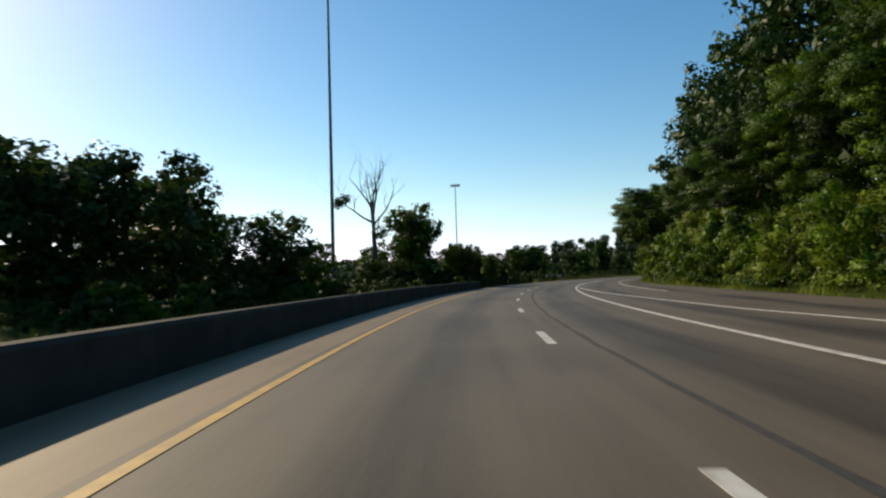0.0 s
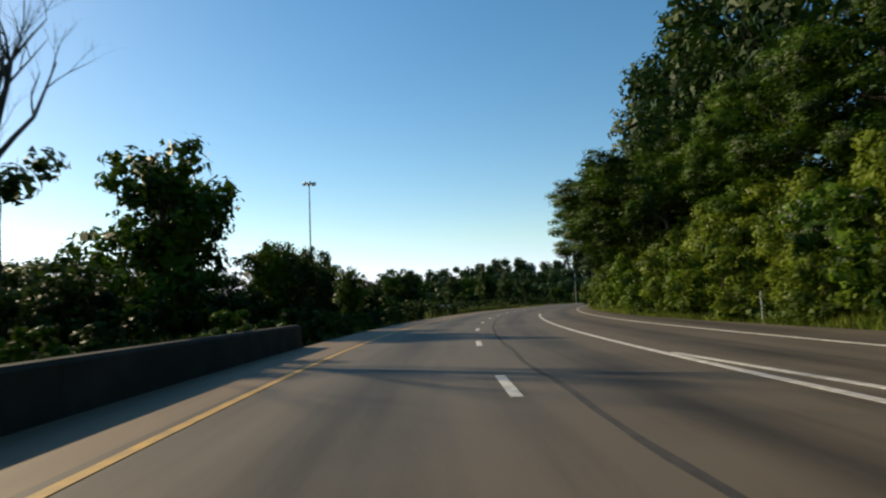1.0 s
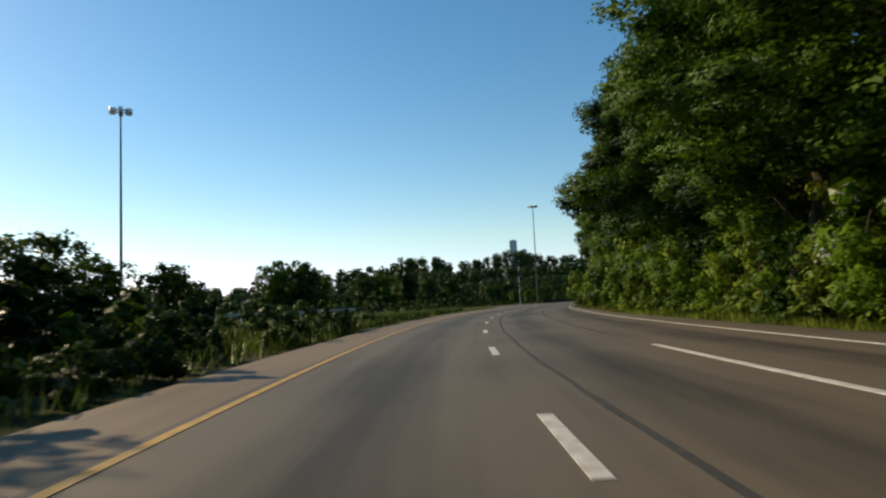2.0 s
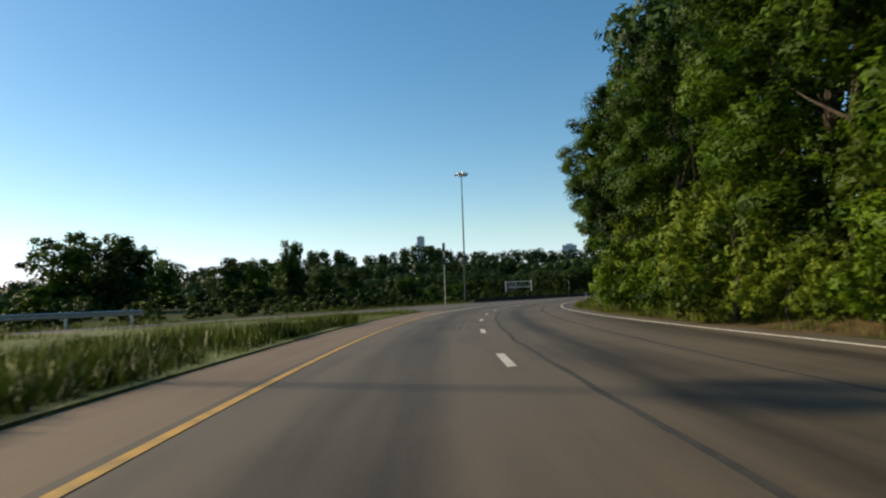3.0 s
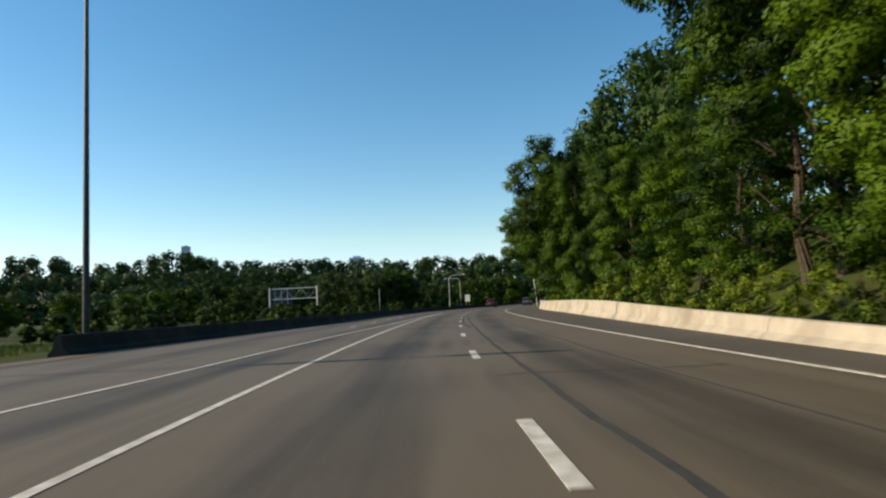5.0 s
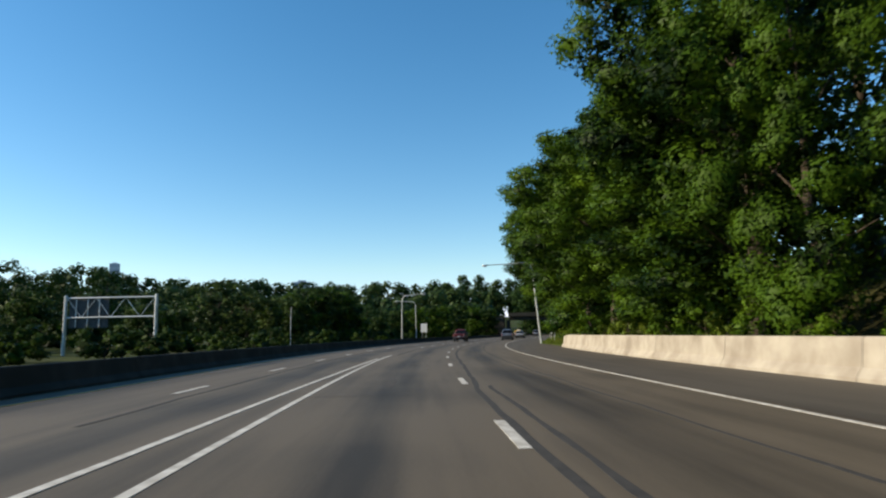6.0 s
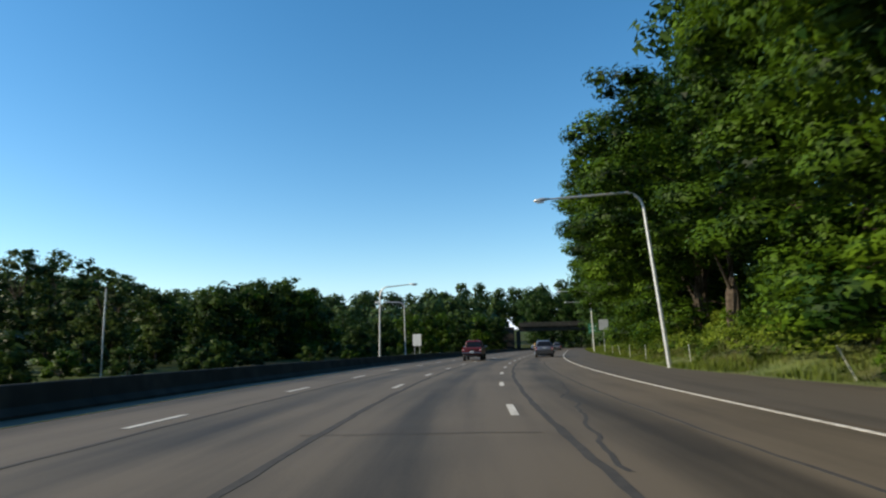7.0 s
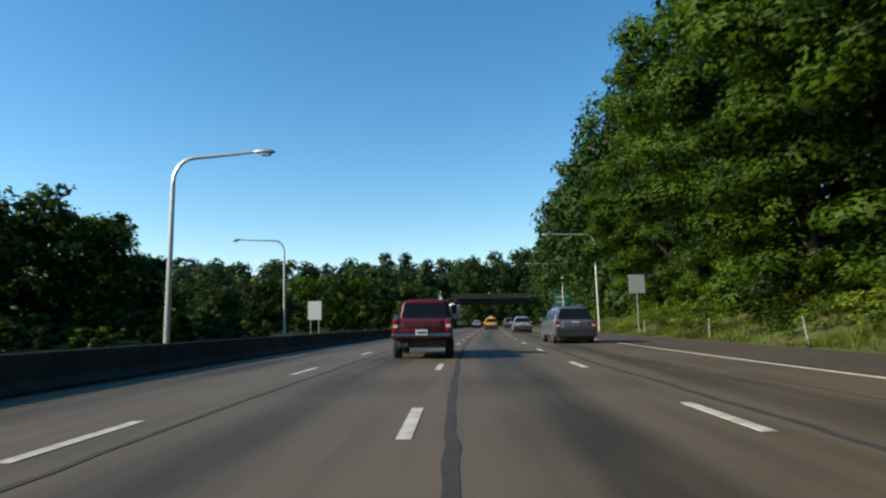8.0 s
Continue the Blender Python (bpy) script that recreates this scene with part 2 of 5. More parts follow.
BLOSSOM = leaf_material("pale blossom", (0.21, 0.216, 0.156), (0.372, 0.372, 0.3), 0.3)
GALVANISED = material("galvanised steel", (0.62, 0.62, 0.60), (0.48, 0.48, 0.47), scale=6, rough=0.45, bump=0.08, fine=70, metal=0.6)
MAST_STEEL = material("dark weathered steel", (0.045, 0.05, 0.055), (0.08, 0.08, 0.08), scale=3, rough=0.6, bump=0.1, fine=60, metal=0.5)
LAMP_GLASS = paint("lamp glass", (0.75, 0.77, 0.80), 0.15)
WHITE_PLASTIC = material("white post plastic", (0.663, 0.6545, 0.612), (0.527, 0.51, 0.459), scale=7, rough=0.5, bump=0.05, fine=60)
SIGN_BACK = material("sign sheet aluminium", (0.50, 0.51, 0.52), (0.40, 0.41, 0.42), scale=3, rough=0.5, bump=0.05, fine=40, metal=0.4)
SIGN_WHITE = material("white sign sheet", (0.72, 0.72, 0.70), (0.62, 0.62, 0.60), scale=2, rough=0.55, bump=0.03, fine=40)
SIGN_GREEN = material("green sign sheet", (0.02, 0.16, 0.10), (0.015, 0.12, 0.075), scale=2, rough=0.5, bump=0.03, fine=40)
INK = paint("dark sign ink", (0.06, 0.06, 0.06), 0.6)
PANEL_BLACK = material("dark antenna plastic", (0.025, 0.028, 0.035), (0.04, 0.04, 0.045), scale=4, rough=0.5, bump=0.05, fine=50)
RUBBER = material("tyre rubber", (0.018, 0.018, 0.018), (0.03, 0.03, 0.03), scale=20, rough=0.85, bump=0.3, fine=80)
RIM_METAL = paint("wheel alloy", (0.45, 0.46, 0.48), 0.3, 0.9)
CAR_GLASS = paint("tinted car glass", (0.010, 0.011, 0.013), 0.12, 0.0, 0.0)
SILVER_PAINT = paint("silver-grey metallic paint", (0.20, 0.21, 0.25), 0.30, 0.55, 0.5)
RED_PAINT = paint("dark red paint", (0.115, 0.004, 0.006), 0.42, 0.0, 0.15)
YELLOW_PAINT = paint("taxi yellow paint", (0.80, 0.44, 0.02), 0.35, 0.0, 0.5)
PALE_PAINT = paint("pale silver paint", (0.48, 0.50, 0.53), 0.32, 0.5, 0.5)
WHITE_PAINT = paint("white car paint", (0.75, 0.76, 0.78), 0.35, 0.0, 0.4)
CHROME = paint("dull chrome", (0.20, 0.20, 0.20), 0.34, 1.0)
TRIM_BLACK = paint("black plastic trim", (0.03, 0.03, 0.032), 0.6)
TAIL_RED = paint("red lamp lens", (0.22, 0.012, 0.012), 0.15, 0.0, 0.5)
TAIL_CLEAR = paint("clear lamp lens", (0.75, 0.62, 0.60), 0.12, 0.0, 0.5)
PLATE = paint("pale number plate", (0.72, 0.74, 0.78), 0.4)
TOWER = material("hazy tower facade", (0.42, 0.45, 0.50), (0.50, 0.53, 0.57), scale=0.2, rough=0.8, bump=0)
TOWER_GLASS = material("hazy tower windows", (0.30, 0.34, 0.40), (0.36, 0.40, 0.45), scale=0.3, rough=0.3, bump=0)

CAR_GLASS.node_tree.nodes["Principled BSDF"].inputs["Specular IOR Level"].default_value = 0.25
for _m in (SOIL, DIRT, CLAY, OLD_SHADE_CONCRETE, BARK, DEAD_BARK, LEAF_FAR, LEAF_DARK):
    _m.node_tree.nodes["Principled BSDF"].inputs["Specular IOR Level"].default_value = 0.08

# ---- mesh helpers ----


def mesh_object(name, bm, mat, parent=None, label="", smooth=False):
    me = bpy.data.meshes.new(name)
    bm.to_mesh(me)
    bm.free()
    me.materials.append(mat)
    if smooth:
        me.polygons.foreach_set("use_smooth", [True] * len(me.polygons))
    ob = new(name, me)
    if parent:
        ob.parent = parent
    if label:
        ob["label"] = label
    return ob


def part(name, bm, mat, parent, label="", smooth=False):
    return mesh_object(name, bm, mat, parent, label, smooth)


def thing(name, label, category, group="", kind=""):
    return tagged(new(name), label, category, group, kind)


def box(bm, x0, x1, y0, y1, z0, z1, bevel=0.0, taper=0.0):
    """A box, its top narrowed by taper metres a side, its edges rounded."""
    r = bmesh.ops.create_cube(bm, size=1.0)
    for v in r["verts"]:
        up = v.co.z > 0
        k = taper if up else 0.0
        v.co = Vector(((x0 + k if v.co.x < 0 else x1 - k), (y0 + k if v.co.y < 0 else y1 - k), z1 if up else z0))
    if bevel:
        edges = list({e for v in r["verts"] for e in v.link_edges})
        bmesh.ops.bevel(bm, geom=edges, offset=bevel, segments=2, affect="EDGES", profile=0.6)
    return bm


def tube(bm, points, radii, sides=8, cap=True):
    """A tapered round tube through points."""
    rings = []
    for i, p in enumerate(points):
        p = Vector(p)
        a, b = Vector(points[max(i - 1, 0)]), Vector(points[min(i + 1, len(points) - 1)])
        q = (b - a).normalized().to_track_quat("Z", "Y")
        rings.append([bm.verts.new(p + q @ Vector((math.cos(2 * math.pi * k / sides) * radii[i], math.sin(2 * math.pi * k / sides) * radii[i], 0))) for k in range(sides)])
    for r0, r1 in zip(rings, rings[1:]):
        for k in range(sides):
            bm.faces.new((r0[k], r0[(k + 1) % sides], r1[(k + 1) % sides], r1[k]))
    if cap:
        bm.faces.new(rings[0][::-1])
        bm.faces.new(rings[-1])
    return bm


def loft(bm, rings, cap=True):
    """Skin through closed rings of equal length."""
    made = [[bm.verts.new(p) for p in r] for r in rings]
    n = len(made[0])
    for r0, r1 in zip(made, made[1:]):
        for k in range(n):
            bm.faces.new((r0[k], r0[(k + 1) % n], r1[(k + 1) % n], r1[k]))
    if cap:
        bm.faces.new(made[0][::-1])
        bm.faces.new(made[-1])
    bmesh.ops.recalc_face_normals(bm, faces=bm.faces)
    return bm


def at(table, s):
    """A value along the road from (s, value) pairs."""
    return float(np.interp(s, [p[0] for p in table], [p[1] for p in table]))


def strip(name, s0, s1, left, right, top, thick, mat, step=2.0, parent=None, label="", across=6):
    """A slab along the road between two edges (functions of s), with u across and v along."""
    bm = bmesh.new()
    uv = bm.loops.layers.uv.new("UVMap")
    n = max(2, int(round((s1 - s0) / step)) + 1)
    rows = []
    for s in np.linspace(s0, s1, n):
        a, b = left(s), right(s)
        rows.append((s, [(a + (b - a) * k / across, bm.verts.new(spot(s, a + (b - a) * k / across, top))) for k in range(across + 1)],
                     [(d, bm.verts.new(spot(s, d, top - thick))) for d in (a, b)]))

    def face(corners):
        f = bm.faces.new([c[2] for c in corners])
        for loop, c in zip(f.loops, corners):
            loop[uv].uv = (c[0], c[1])

    for (sa, ra, ea), (sb, rb, eb) in zip(rows, rows[1:]):
        for k in range(across):
            face([(ra[k][0], sa, ra[k][1]), (ra[k + 1][0], sa, ra[k + 1][1]), (rb[k + 1][0], sb, rb[k + 1][1]), (rb[k][0], sb, rb[k][1])])
        face([(ea[0][0], sa, ea[0][1]), (ra[0][0], sa, ra[0][1]), (rb[0][0], sb, rb[0][1]), (eb[0][0], sb, eb[0][1])])
        face([(ra[-1][0], sa, ra[-1][1]), (ea[1][0], sa, ea[1][1]), (eb[1][0], sb, eb[1][1]), (rb[-1][0], sb, rb[-1][1])])
    return mesh_object(name, bm, mat, parent, label)


def profile_along(name, s0, s1, offset, section, mat, parent=None, step=1.5, label="", rise=None):
    """A closed section of (across, up) swept along the road at offset(s)."""
    bm = bmesh.new()
    n = max(2, int(math.ceil((s1 - s0) / step)) + 1)
    loft(bm, [[spot(s, offset(s) + x, z * (rise(s) if rise and z > 0 else 1.0)) for x, z in section] for s in np.linspace(s0, s1, n)])
    return mesh_object(name, bm, mat, parent, label)


# ---- plan of the road, edge by edge ----
def pave_right(s):
    return at(((-60, 11), (30, 10.2), (50, 10.0), (60, 9.0), (78, 7.9), (100, 7.3), (124, 6.5), (140, 5.5), (155, 5.0), (182, 5.1), (200, 6.2), (230, 8.0), (266, 8.4), (274, 7.9), (282, 7.3), (292, 7.9), (300, 8.2), (330, 8.1), (345, 7.7), (520, 8.0)), s)


def edge_line(s):
    return at(((-60, 8.6), (40, 7.2), (56, 6.6), (75, 6.1), (100, 5.9), (125, 5.65), (140, 4.85), (155, 4.3), (172, 3.95), (520, 3.93)), s)


def gore_line(s):
    return at(((-10, 9.5), (24, 6.0), (28, 5.4), (37, 4.7), (44, 4.0), (52, 3.5), (57, 3.12)), s)


def pave_left(s):
    return at(((-60, -4.5), (60, -4.5), (100, -4.6), (125, -4.6), (166, -5.2)), s)


def ramp_right(s):
    return at(((100, -32), (130, -20.5), (146, -13.6), (152, -9.5), (156, -6.2), (158, -3.2), (520, -3.2)), s)


def ramp_left(s):
    return at(((100, -36.5), (130, -25), (148, -17.6), (164, -13.2), (183, -13.2), (205, -11.0), (229, -8.8), (250, -8.8), (520, -9.0)), s)


def ramp_line(s):
    return at(((130, -20.0), (148, -13.2), (160, -9.5), (167, -7.9), (173.5, -7.2), (180, -6.2), (192, -5.2), (223, -3.75), (236, -3.4), (248, -3.2)), s)


LANE_LEFT = -3.03
road = tagged(strip("road", -55, 515, lambda s: -3.2, lambda s: edge_line(s) + 0.25 if s > 150 else max(edge_line(s) + 0.25, pave_right(s)), 0.0, 0.25, ASPHALT, across=14),
              "worn grey-brown asphalt highway with tar seams and faded lines", "road", kind="structure")
tagged(strip("road_shoulder", -55, 159, pave_left, lambda s: -3.2, -0.004, 0.25, SHOULDER_TAN, across=3), "sandy tan asphalt shoulder beside the yellow line", "shoulder", kind="structure")
tagged(strip("road_shoulder", 150, 515, lambda s: edge_line(s) + 0.25, lambda s: max(pave_right(s), edge_line(s) + 0.3), -0.004, 0.25, SHOULDER_DARK, across=5), "dark grey asphalt shoulder", "shoulder", kind="structure")
tagged(strip("road_ramp", 101, 515, ramp_left, lambda s: min(ramp_right(s), -3.2), -0.002, 0.25, ASPHALT, across=8), "worn asphalt merging lanes", "road", kind="structure")

# ---- ground: one sheet to the horizon, a wooded bank to the right of the road ----


def ground_height(x, y):
    """Heights of arrays of places: a trench under the road, a rising bank right, level land left, far hills."""
    k = np.argmin((x[:, None] - LINE_X[None, ::4]) ** 2 + (y[:, None] - LINE_Y[None, ::4]) ** 2, axis=1) * 4
    a = HEADING[k]
    dx, dy = x - LINE_X[k], y - LINE_Y[k]
    d, s = dx * np.cos(a) - dy * np.sin(a), RUN[k] + dx * np.sin(a) + dy * np.cos(a)
    right = np.array([pave_right(v) for v in s])
    left = np.array([min(pave_left(v), ramp_left(v)) if v > 100 else pave_left(v) for v in s])
    u = d - right
    z = np.where(u > 0, np.clip((u - 1.2) * 0.50 - 0.3, -0.3, 3.2) + np.clip(u - 8, 0, 30) * 0.30, -0.3)
    w = left - d
    z = np.where(w > 0, np.clip(-0.3 + w * 0.12, -0.3, 0.0) + np.clip(w - 6, 0, 40) * 0.012, z)
    far = np.hypot(x - 120, y - 180)
    return z + np.clip(far - 330, 0, 500) * 0.05


SURFACE = np.zeros((161, 161))  # heights of the fine part of the sheet, every 4 m


def surface(x, y):
    """Heights of arrays of places on the ground sheet as it is built."""
    u, v = np.clip((x + 200) / 4, 0, 159.999), np.clip((y + 200) / 4, 0, 159.999)
    i, j = u.astype(int), v.astype(int)
    a, b = u - i, v - j
    return (SURFACE[j, i] * (1 - a) + SURFACE[j, i + 1] * a) * (1 - b) + (SURFACE[j + 1, i] * (1 - a) + SURFACE[j + 1, i + 1] * a) * b


def build_ground():
    inner = np.arange(-200, 441, 4.0)
    outer = np.array([-3000, -1800, -1100, -700, -450, -320, -260])
    gx = np.concatenate([outer, inner - 0.0, 240 - outer])
    gy = np.concatenate([outer, inner - 0.0 + 0.0, 240 - outer])
    gx, gy = np.unique(gx), np.unique(gy)
    xx, yy = np.meshgrid(gx, gy)
    zz = ground_height(xx.ravel(), yy.ravel())
    zz += np.array([noise.noise((px * 0.21, py * 0.21, 0)) * 0.10 for px, py in zip(xx.ravel(), yy.ravel())]) * (zz > 0.1)
    grid = np.isin(xx.ravel(), inner) & np.isin(yy.ravel(), inner)
    SURFACE[:] = zz[grid].reshape(len(inner), len(inner))
    n = len(gx)
    verts = np.stack([xx.ravel(), yy.ravel(), zz], 1).tolist()
    faces = [(j * n + i, j * n + i + 1, (j + 1) * n + i + 1, (j + 1) * n + i) for j in range(len(gy) - 1) for i in range(n - 1)]
    me = bpy.data.meshes.new("ground")
    me.from_pydata(verts, [], faces)
    me.materials.append(SOIL)
    me.polygons.foreach_set("use_smooth", [True] * len(me.polygons))
    tagged(new("ground", me), "green and brown overgrown ground beside the highway", "ground", kind="structure")


build_ground()


def height_at(s, d):
    p = spot(s, d)
    return float(surface(np.array([p.x]), np.array([p.y]))[0])


# grass wedge between the highway and the merging ramp
tagged(strip("grass_island", 104, 157, lambda s: min(ramp_right(s) + 0.02, pave_left(s) - 0.5), lambda s: pave_left(s) - 0.02, 0.03, 0.3, MEADOW, across=5), "grassy island between highway and merging ramp", "grass", kind="structure")

# ---- road markings ----
DASH, PERIOD = 1.95, 7.8


def stripe(name, s0, s1, offset, width, mat, top=0.006, parent=None, step=1.5):
    return strip(name, s0, s1, lambda s: offset(s) - width / 2, lambda s: offset(s) + width / 2, top, 0.01, mat, step=step, parent=parent, across=1)


def dashes(first, s0, s1, offset, width=0.13):
    k = math.ceil((s0 - first) / PERIOD)
    while first + k * PERIOD + DASH < s1:
        s = first + k * PERIOD
        stripe("lane_dash", s, s + DASH, lambda v: offset, width, WHITE_LINE, parent=road)
        k += 1


dashes(5.29, -40, 480, 0.0)
dashes(5.13, 269, 480, LANE_LEFT)
dashes(4.40, 214, 480, -5.81)
stripe("yellow_line", -50, 147, lambda s: LANE_LEFT, 0.11, YELLOW_LINE, parent=road)
stripe("white_line", 147.2, 252, lambda s: LANE_LEFT, 0.105, WHITE_LINE, parent=road)
stripe("white_line", 132, 247.5, ramp_line, 0.105, WHITE_LINE, parent=road)
stripe("white_line", -50, 92, lambda s: 3.0, 0.13, WHITE_LINE, parent=road)
stripe("white_line", -8, 56.5, gore_line, 0.12, WHITE_LINE, parent=road)
stripe("white_line", 44, 500, edge_line, 0.095, WHITE_LINE, parent=road)
stripe("yellow_line", 150, 500, lambda s: ramp_left(s) + 0.85, 0.11, YELLOW_LINE, parent=road)


def seam(s0, s1, offset, width, seed):
    """A poured tar seam that wanders and swells a little."""
    def mid(s):
        return (offset(s) if callable(offset) else offset) + 0.07 * noise.noise((s * 0.35, seed, 0)) + 0.03 * noise.noise((s * 1.3, seed, 4))

    def half(s):
        return width / 2 * (1 + 0.5 * noise.noise((s * 0.8, seed, 9)))
    strip("tar_seam", s0, s1, lambda s: mid(s) - half(s), lambda s: mid(s) + half(s), 0.0035, 0.006, TAR, step=0.6, parent=road, across=1)


seam(-40, 231, lambda s: at(((205, 0.58), (222, 0.47)), s), 0.085, 1.0)
seam(207, 305, lambda s: at(((207, 0.40), (213, 0.14), (228, 0.12), (240, 0.46)), s), 0.11, 2.0)
seam(305, 470, 0.5, 0.11, 2.5)
seam(96, 185, 2.95, 0.09, 3.0)
seam(185, 300, 2.2, 0.05, 3.6)
seam(252, 470, -2.65, 0.105, 4.0)
seam(226, 330, -5.3, 0.07, 5.0)
seam(-20, 60, 4.9, 0.06, 6.0)
def wobble(s):
    return 0.30 * noise.noise((s * 0.55, 3.0, 1.0)) + 0.12 * noise.noise((s * 1.6, 5.0, 2.0))


strip("tar_seam", 258, 272, lambda s: 0.62 + (s - 258) * 0.085 + wobble(s) - 0.03, lambda s: 0.62 + (s - 258) * 0.085 + wobble(s) + 0.03, 0.0035, 0.006, TAR, step=0.3, parent=road, across=1)


def cross_crack(s, d0, d1, seed, w=0.018, slant=0.0):
    """A sealed crack across a lane."""
    bm = bmesh.new()
    pts = []
    n = 9
    for k in range(n):
        d = d0 + (d1 - d0) * k / (n - 1)
        pts.append((d, s + slant * d + 0.14 * noise.noise((d * 1.1, seed, 0))))
    rows = [[bm.verts.new(spot(v - w, d, 0.004)), bm.verts.new(spot(v + w, d, 0.004))] for d, v in pts]
    for a, b in zip(rows, rows[1:]):
        bm.faces.new((a[0], b[0], b[1], a[1]))
    bmesh.ops.recalc_face_normals(bm, faces=bm.faces)
    mesh_object("sealed_crack", bm, TAR, road)


_rng = random.Random(5)
for _k in range(26):
    _s = 8 + _k * 12.2 + _rng.uniform(-4, 4)
    _d = _rng.choice((-2.9, 0.1, 0.2, -2.8, 0.3))
    cross_crack(_s, _d, _d + _rng.uniform(1.2, 3.2), _k * 1.7)
for _s, _a, _b in ((237.5, -0.9, 1.6), (240.4, -0.1, 1.4), (242.1, -0.6, 1.4), (243.2, -1.0, 0.9), (244.9, -0.5, 1.2), (136.3, -0.1, 1.5)):
    cross_crack(_s, _a, _b, _s)
# a poured joint across all the lanes
cross_crack(219.7, -8.3, 3.9, 4.4, 0.05, 0.03)
cross_crack(217.2, 0.2, 3.8, 7.7, 0.03)
# tyre marks
for _d in (-0.92, -0.66):
    strip("tyre_mark", 132, 152, lambda s: _d + 0.012 * (s - 132) - 0.035 * (1 - (s - 132) / 26), lambda s: _d + 0.012 * (s - 132) + 0.035 * (1 - (s - 132) / 26), 0.0030, 0.006, TYRE_MARK, step=1.0, parent=road, across=1)
# oil and rubber stains worn into the lanes
for _s0, _s1, _d0, _w in ((243.6, 248.2, -3.9, 0.30), (231, 233.5, -1.6, 0.10), (300, 304, 1.9, 0.10)):
    def spread(s, seed):
        u = (s - _s0) / (_s1 - _s0)
        return _w * min(1.0, 0.1 + 5 * u, 0.1 + 5 * (1 - u)) * (1 + 0.7 * noise.noise((s * 1.4, seed, _d0)))
    strip("stain", _s0, _s1, lambda s: _d0 - spread(s, 1.0), lambda s: _d0 + 0.006 * (s - _s0) + spread(s, 5.0), 0.0030, 0.006, STAIN, step=0.4, parent=road, across=1)

# ---- barriers ----
JERSEY = ((-0.30, -0.2), (0.30, -0.2), (0.30, 0.08), (0.16, 0.28), (0.09, 0.85), (0.05, 0.88), (-0.05, 0.88), (-0.09, 0.85), (-0.16, 0.28), (-0.30, 0.08))
MEDIAN = tuple((x, z * 0.68) for x, z in JERSEY)
CURB_WALL = ((-0.18, -0.3), (0.16, -0.3), (0.13, 0.52), (0.09, 0.57), (-0.14, 0.57), (-0.18, 0.52))


def barrier(name, s0, s1, offset, section, mat, piece, label, rise=None):
    ob = thing(name, label, "barrier", kind="structure")
    s = s0
    while s < s1 - 0.5:
        e = min(s + piece, s1)
        profile_along("segment", s, e - 0.02, offset, section, mat, ob, rise=rise)
        s = e
    return ob


barrier("barrier_right", 182, 266, lambda s: at(((182, 5.2), (190, 5.7), (210, 6.9), (230, 7.85), (266, 8.25)), s), JERSEY, CONCRETE, 6.0, "sunlit cream concrete safety barrier with scuff marks", lambda s: at(((182, 0.22), (195, 0.5), (212, 0.9), (222, 1.0), (263, 1.0), (266, 0.9)), s))
barrier("barrier_left", -50, 62, lambda s: pave_left(s) - 0.18, CURB_WALL, OLD_SHADE_CONCRETE, 6.0, "low grey concrete wall in shade beside the shoulder")
barrier("barrier_median", 200, 500, lambda s: ramp_left(s) - 0.30, MEDIAN, OLD_SHADE_CONCRETE, 6.0, "dark shade-dark weathered concrete median barrier in shade")

# ---- trees, shrubs and grass ----


def leaf_mesh(name, clumps, count, size, seed, mat, squash=0.85, spread=0.24, slim=0.72, inner=0.62, front=0.0):
    """One mesh of single leaves on the shells of clumps (x, y, z, radius); front thickens the side towards -x."""
    rs = np.random.RandomState(seed)
    c = np.array(clumps, float)
    weight = c[:, 3] ** 2 * (1 + front * np.clip(-c[:, 0] / np.abs(c[:, 0]).max() + 0.25, -0.3, 1.0))
    pick = rs.choice(len(c), count, p=weight / weight.sum())
    out = rs.normal(size=(count, 3))
    if front:
        out[:, 0] -= 0.45
    out /= np.linalg.norm(out, axis=1)[:, None]
    reach = c[pick, 3] * rs.uniform(inner, 1.0, count) * rs.uniform(0.92, 1.10, count)
    deep = rs.uniform(size=count) < 0.16  # larger shaded leaves inside the clumps close them against the light
    reach = np.where(deep, reach * rs.uniform(0.1, 0.75, count), reach)
    pos = c[pick, :3] + out * reach[:, None] * (1, 1, squash)
    nrm = out + rs.normal(0, spread, (count, 3)) + (0, 0, 0.25)
    nrm /= np.linalg.norm(nrm, axis=1)[:, None]
    tip = np.cross(nrm, rs.normal(size=(count, 3)))
    tip -= np.array((0, 0, 0.35))
    tip -= nrm * (tip * nrm).sum(1)[:, None]
    tip /= np.linalg.norm(tip, axis=1)[:, None] + 1e-9
    side = np.cross(nrm, tip)
    length = (size * rs.uniform(0.6, 1.35, count) * np.where(deep, max(1.0, min(1.9, 0.48 / size)), 1.0))[:, None]
    wide = length * slim
    v = np.stack([pos - tip * length * 0.4 + side * wide / 2, pos - tip * length * 0.4 - side * wide / 2, pos + tip * length * 0.6], 1).reshape(-1, 3)
    me = triangles(name, v, mat)
    bend = out * 0.8 + nrm * 0.3
    if c.shape[1] > 4:
        lobe = pos - c[pick, 4:7]
        lobe /= np.linalg.norm(lobe, axis=1)[:, None] + 1e-6
        bend = lobe * 0.75 + out * 0.34 + nrm * 0.2
    bend /= np.linalg.norm(bend, axis=1)[:, None]
    me.normals_split_custom_set(np.repeat(bend, 3, axis=0).tolist())
    return me


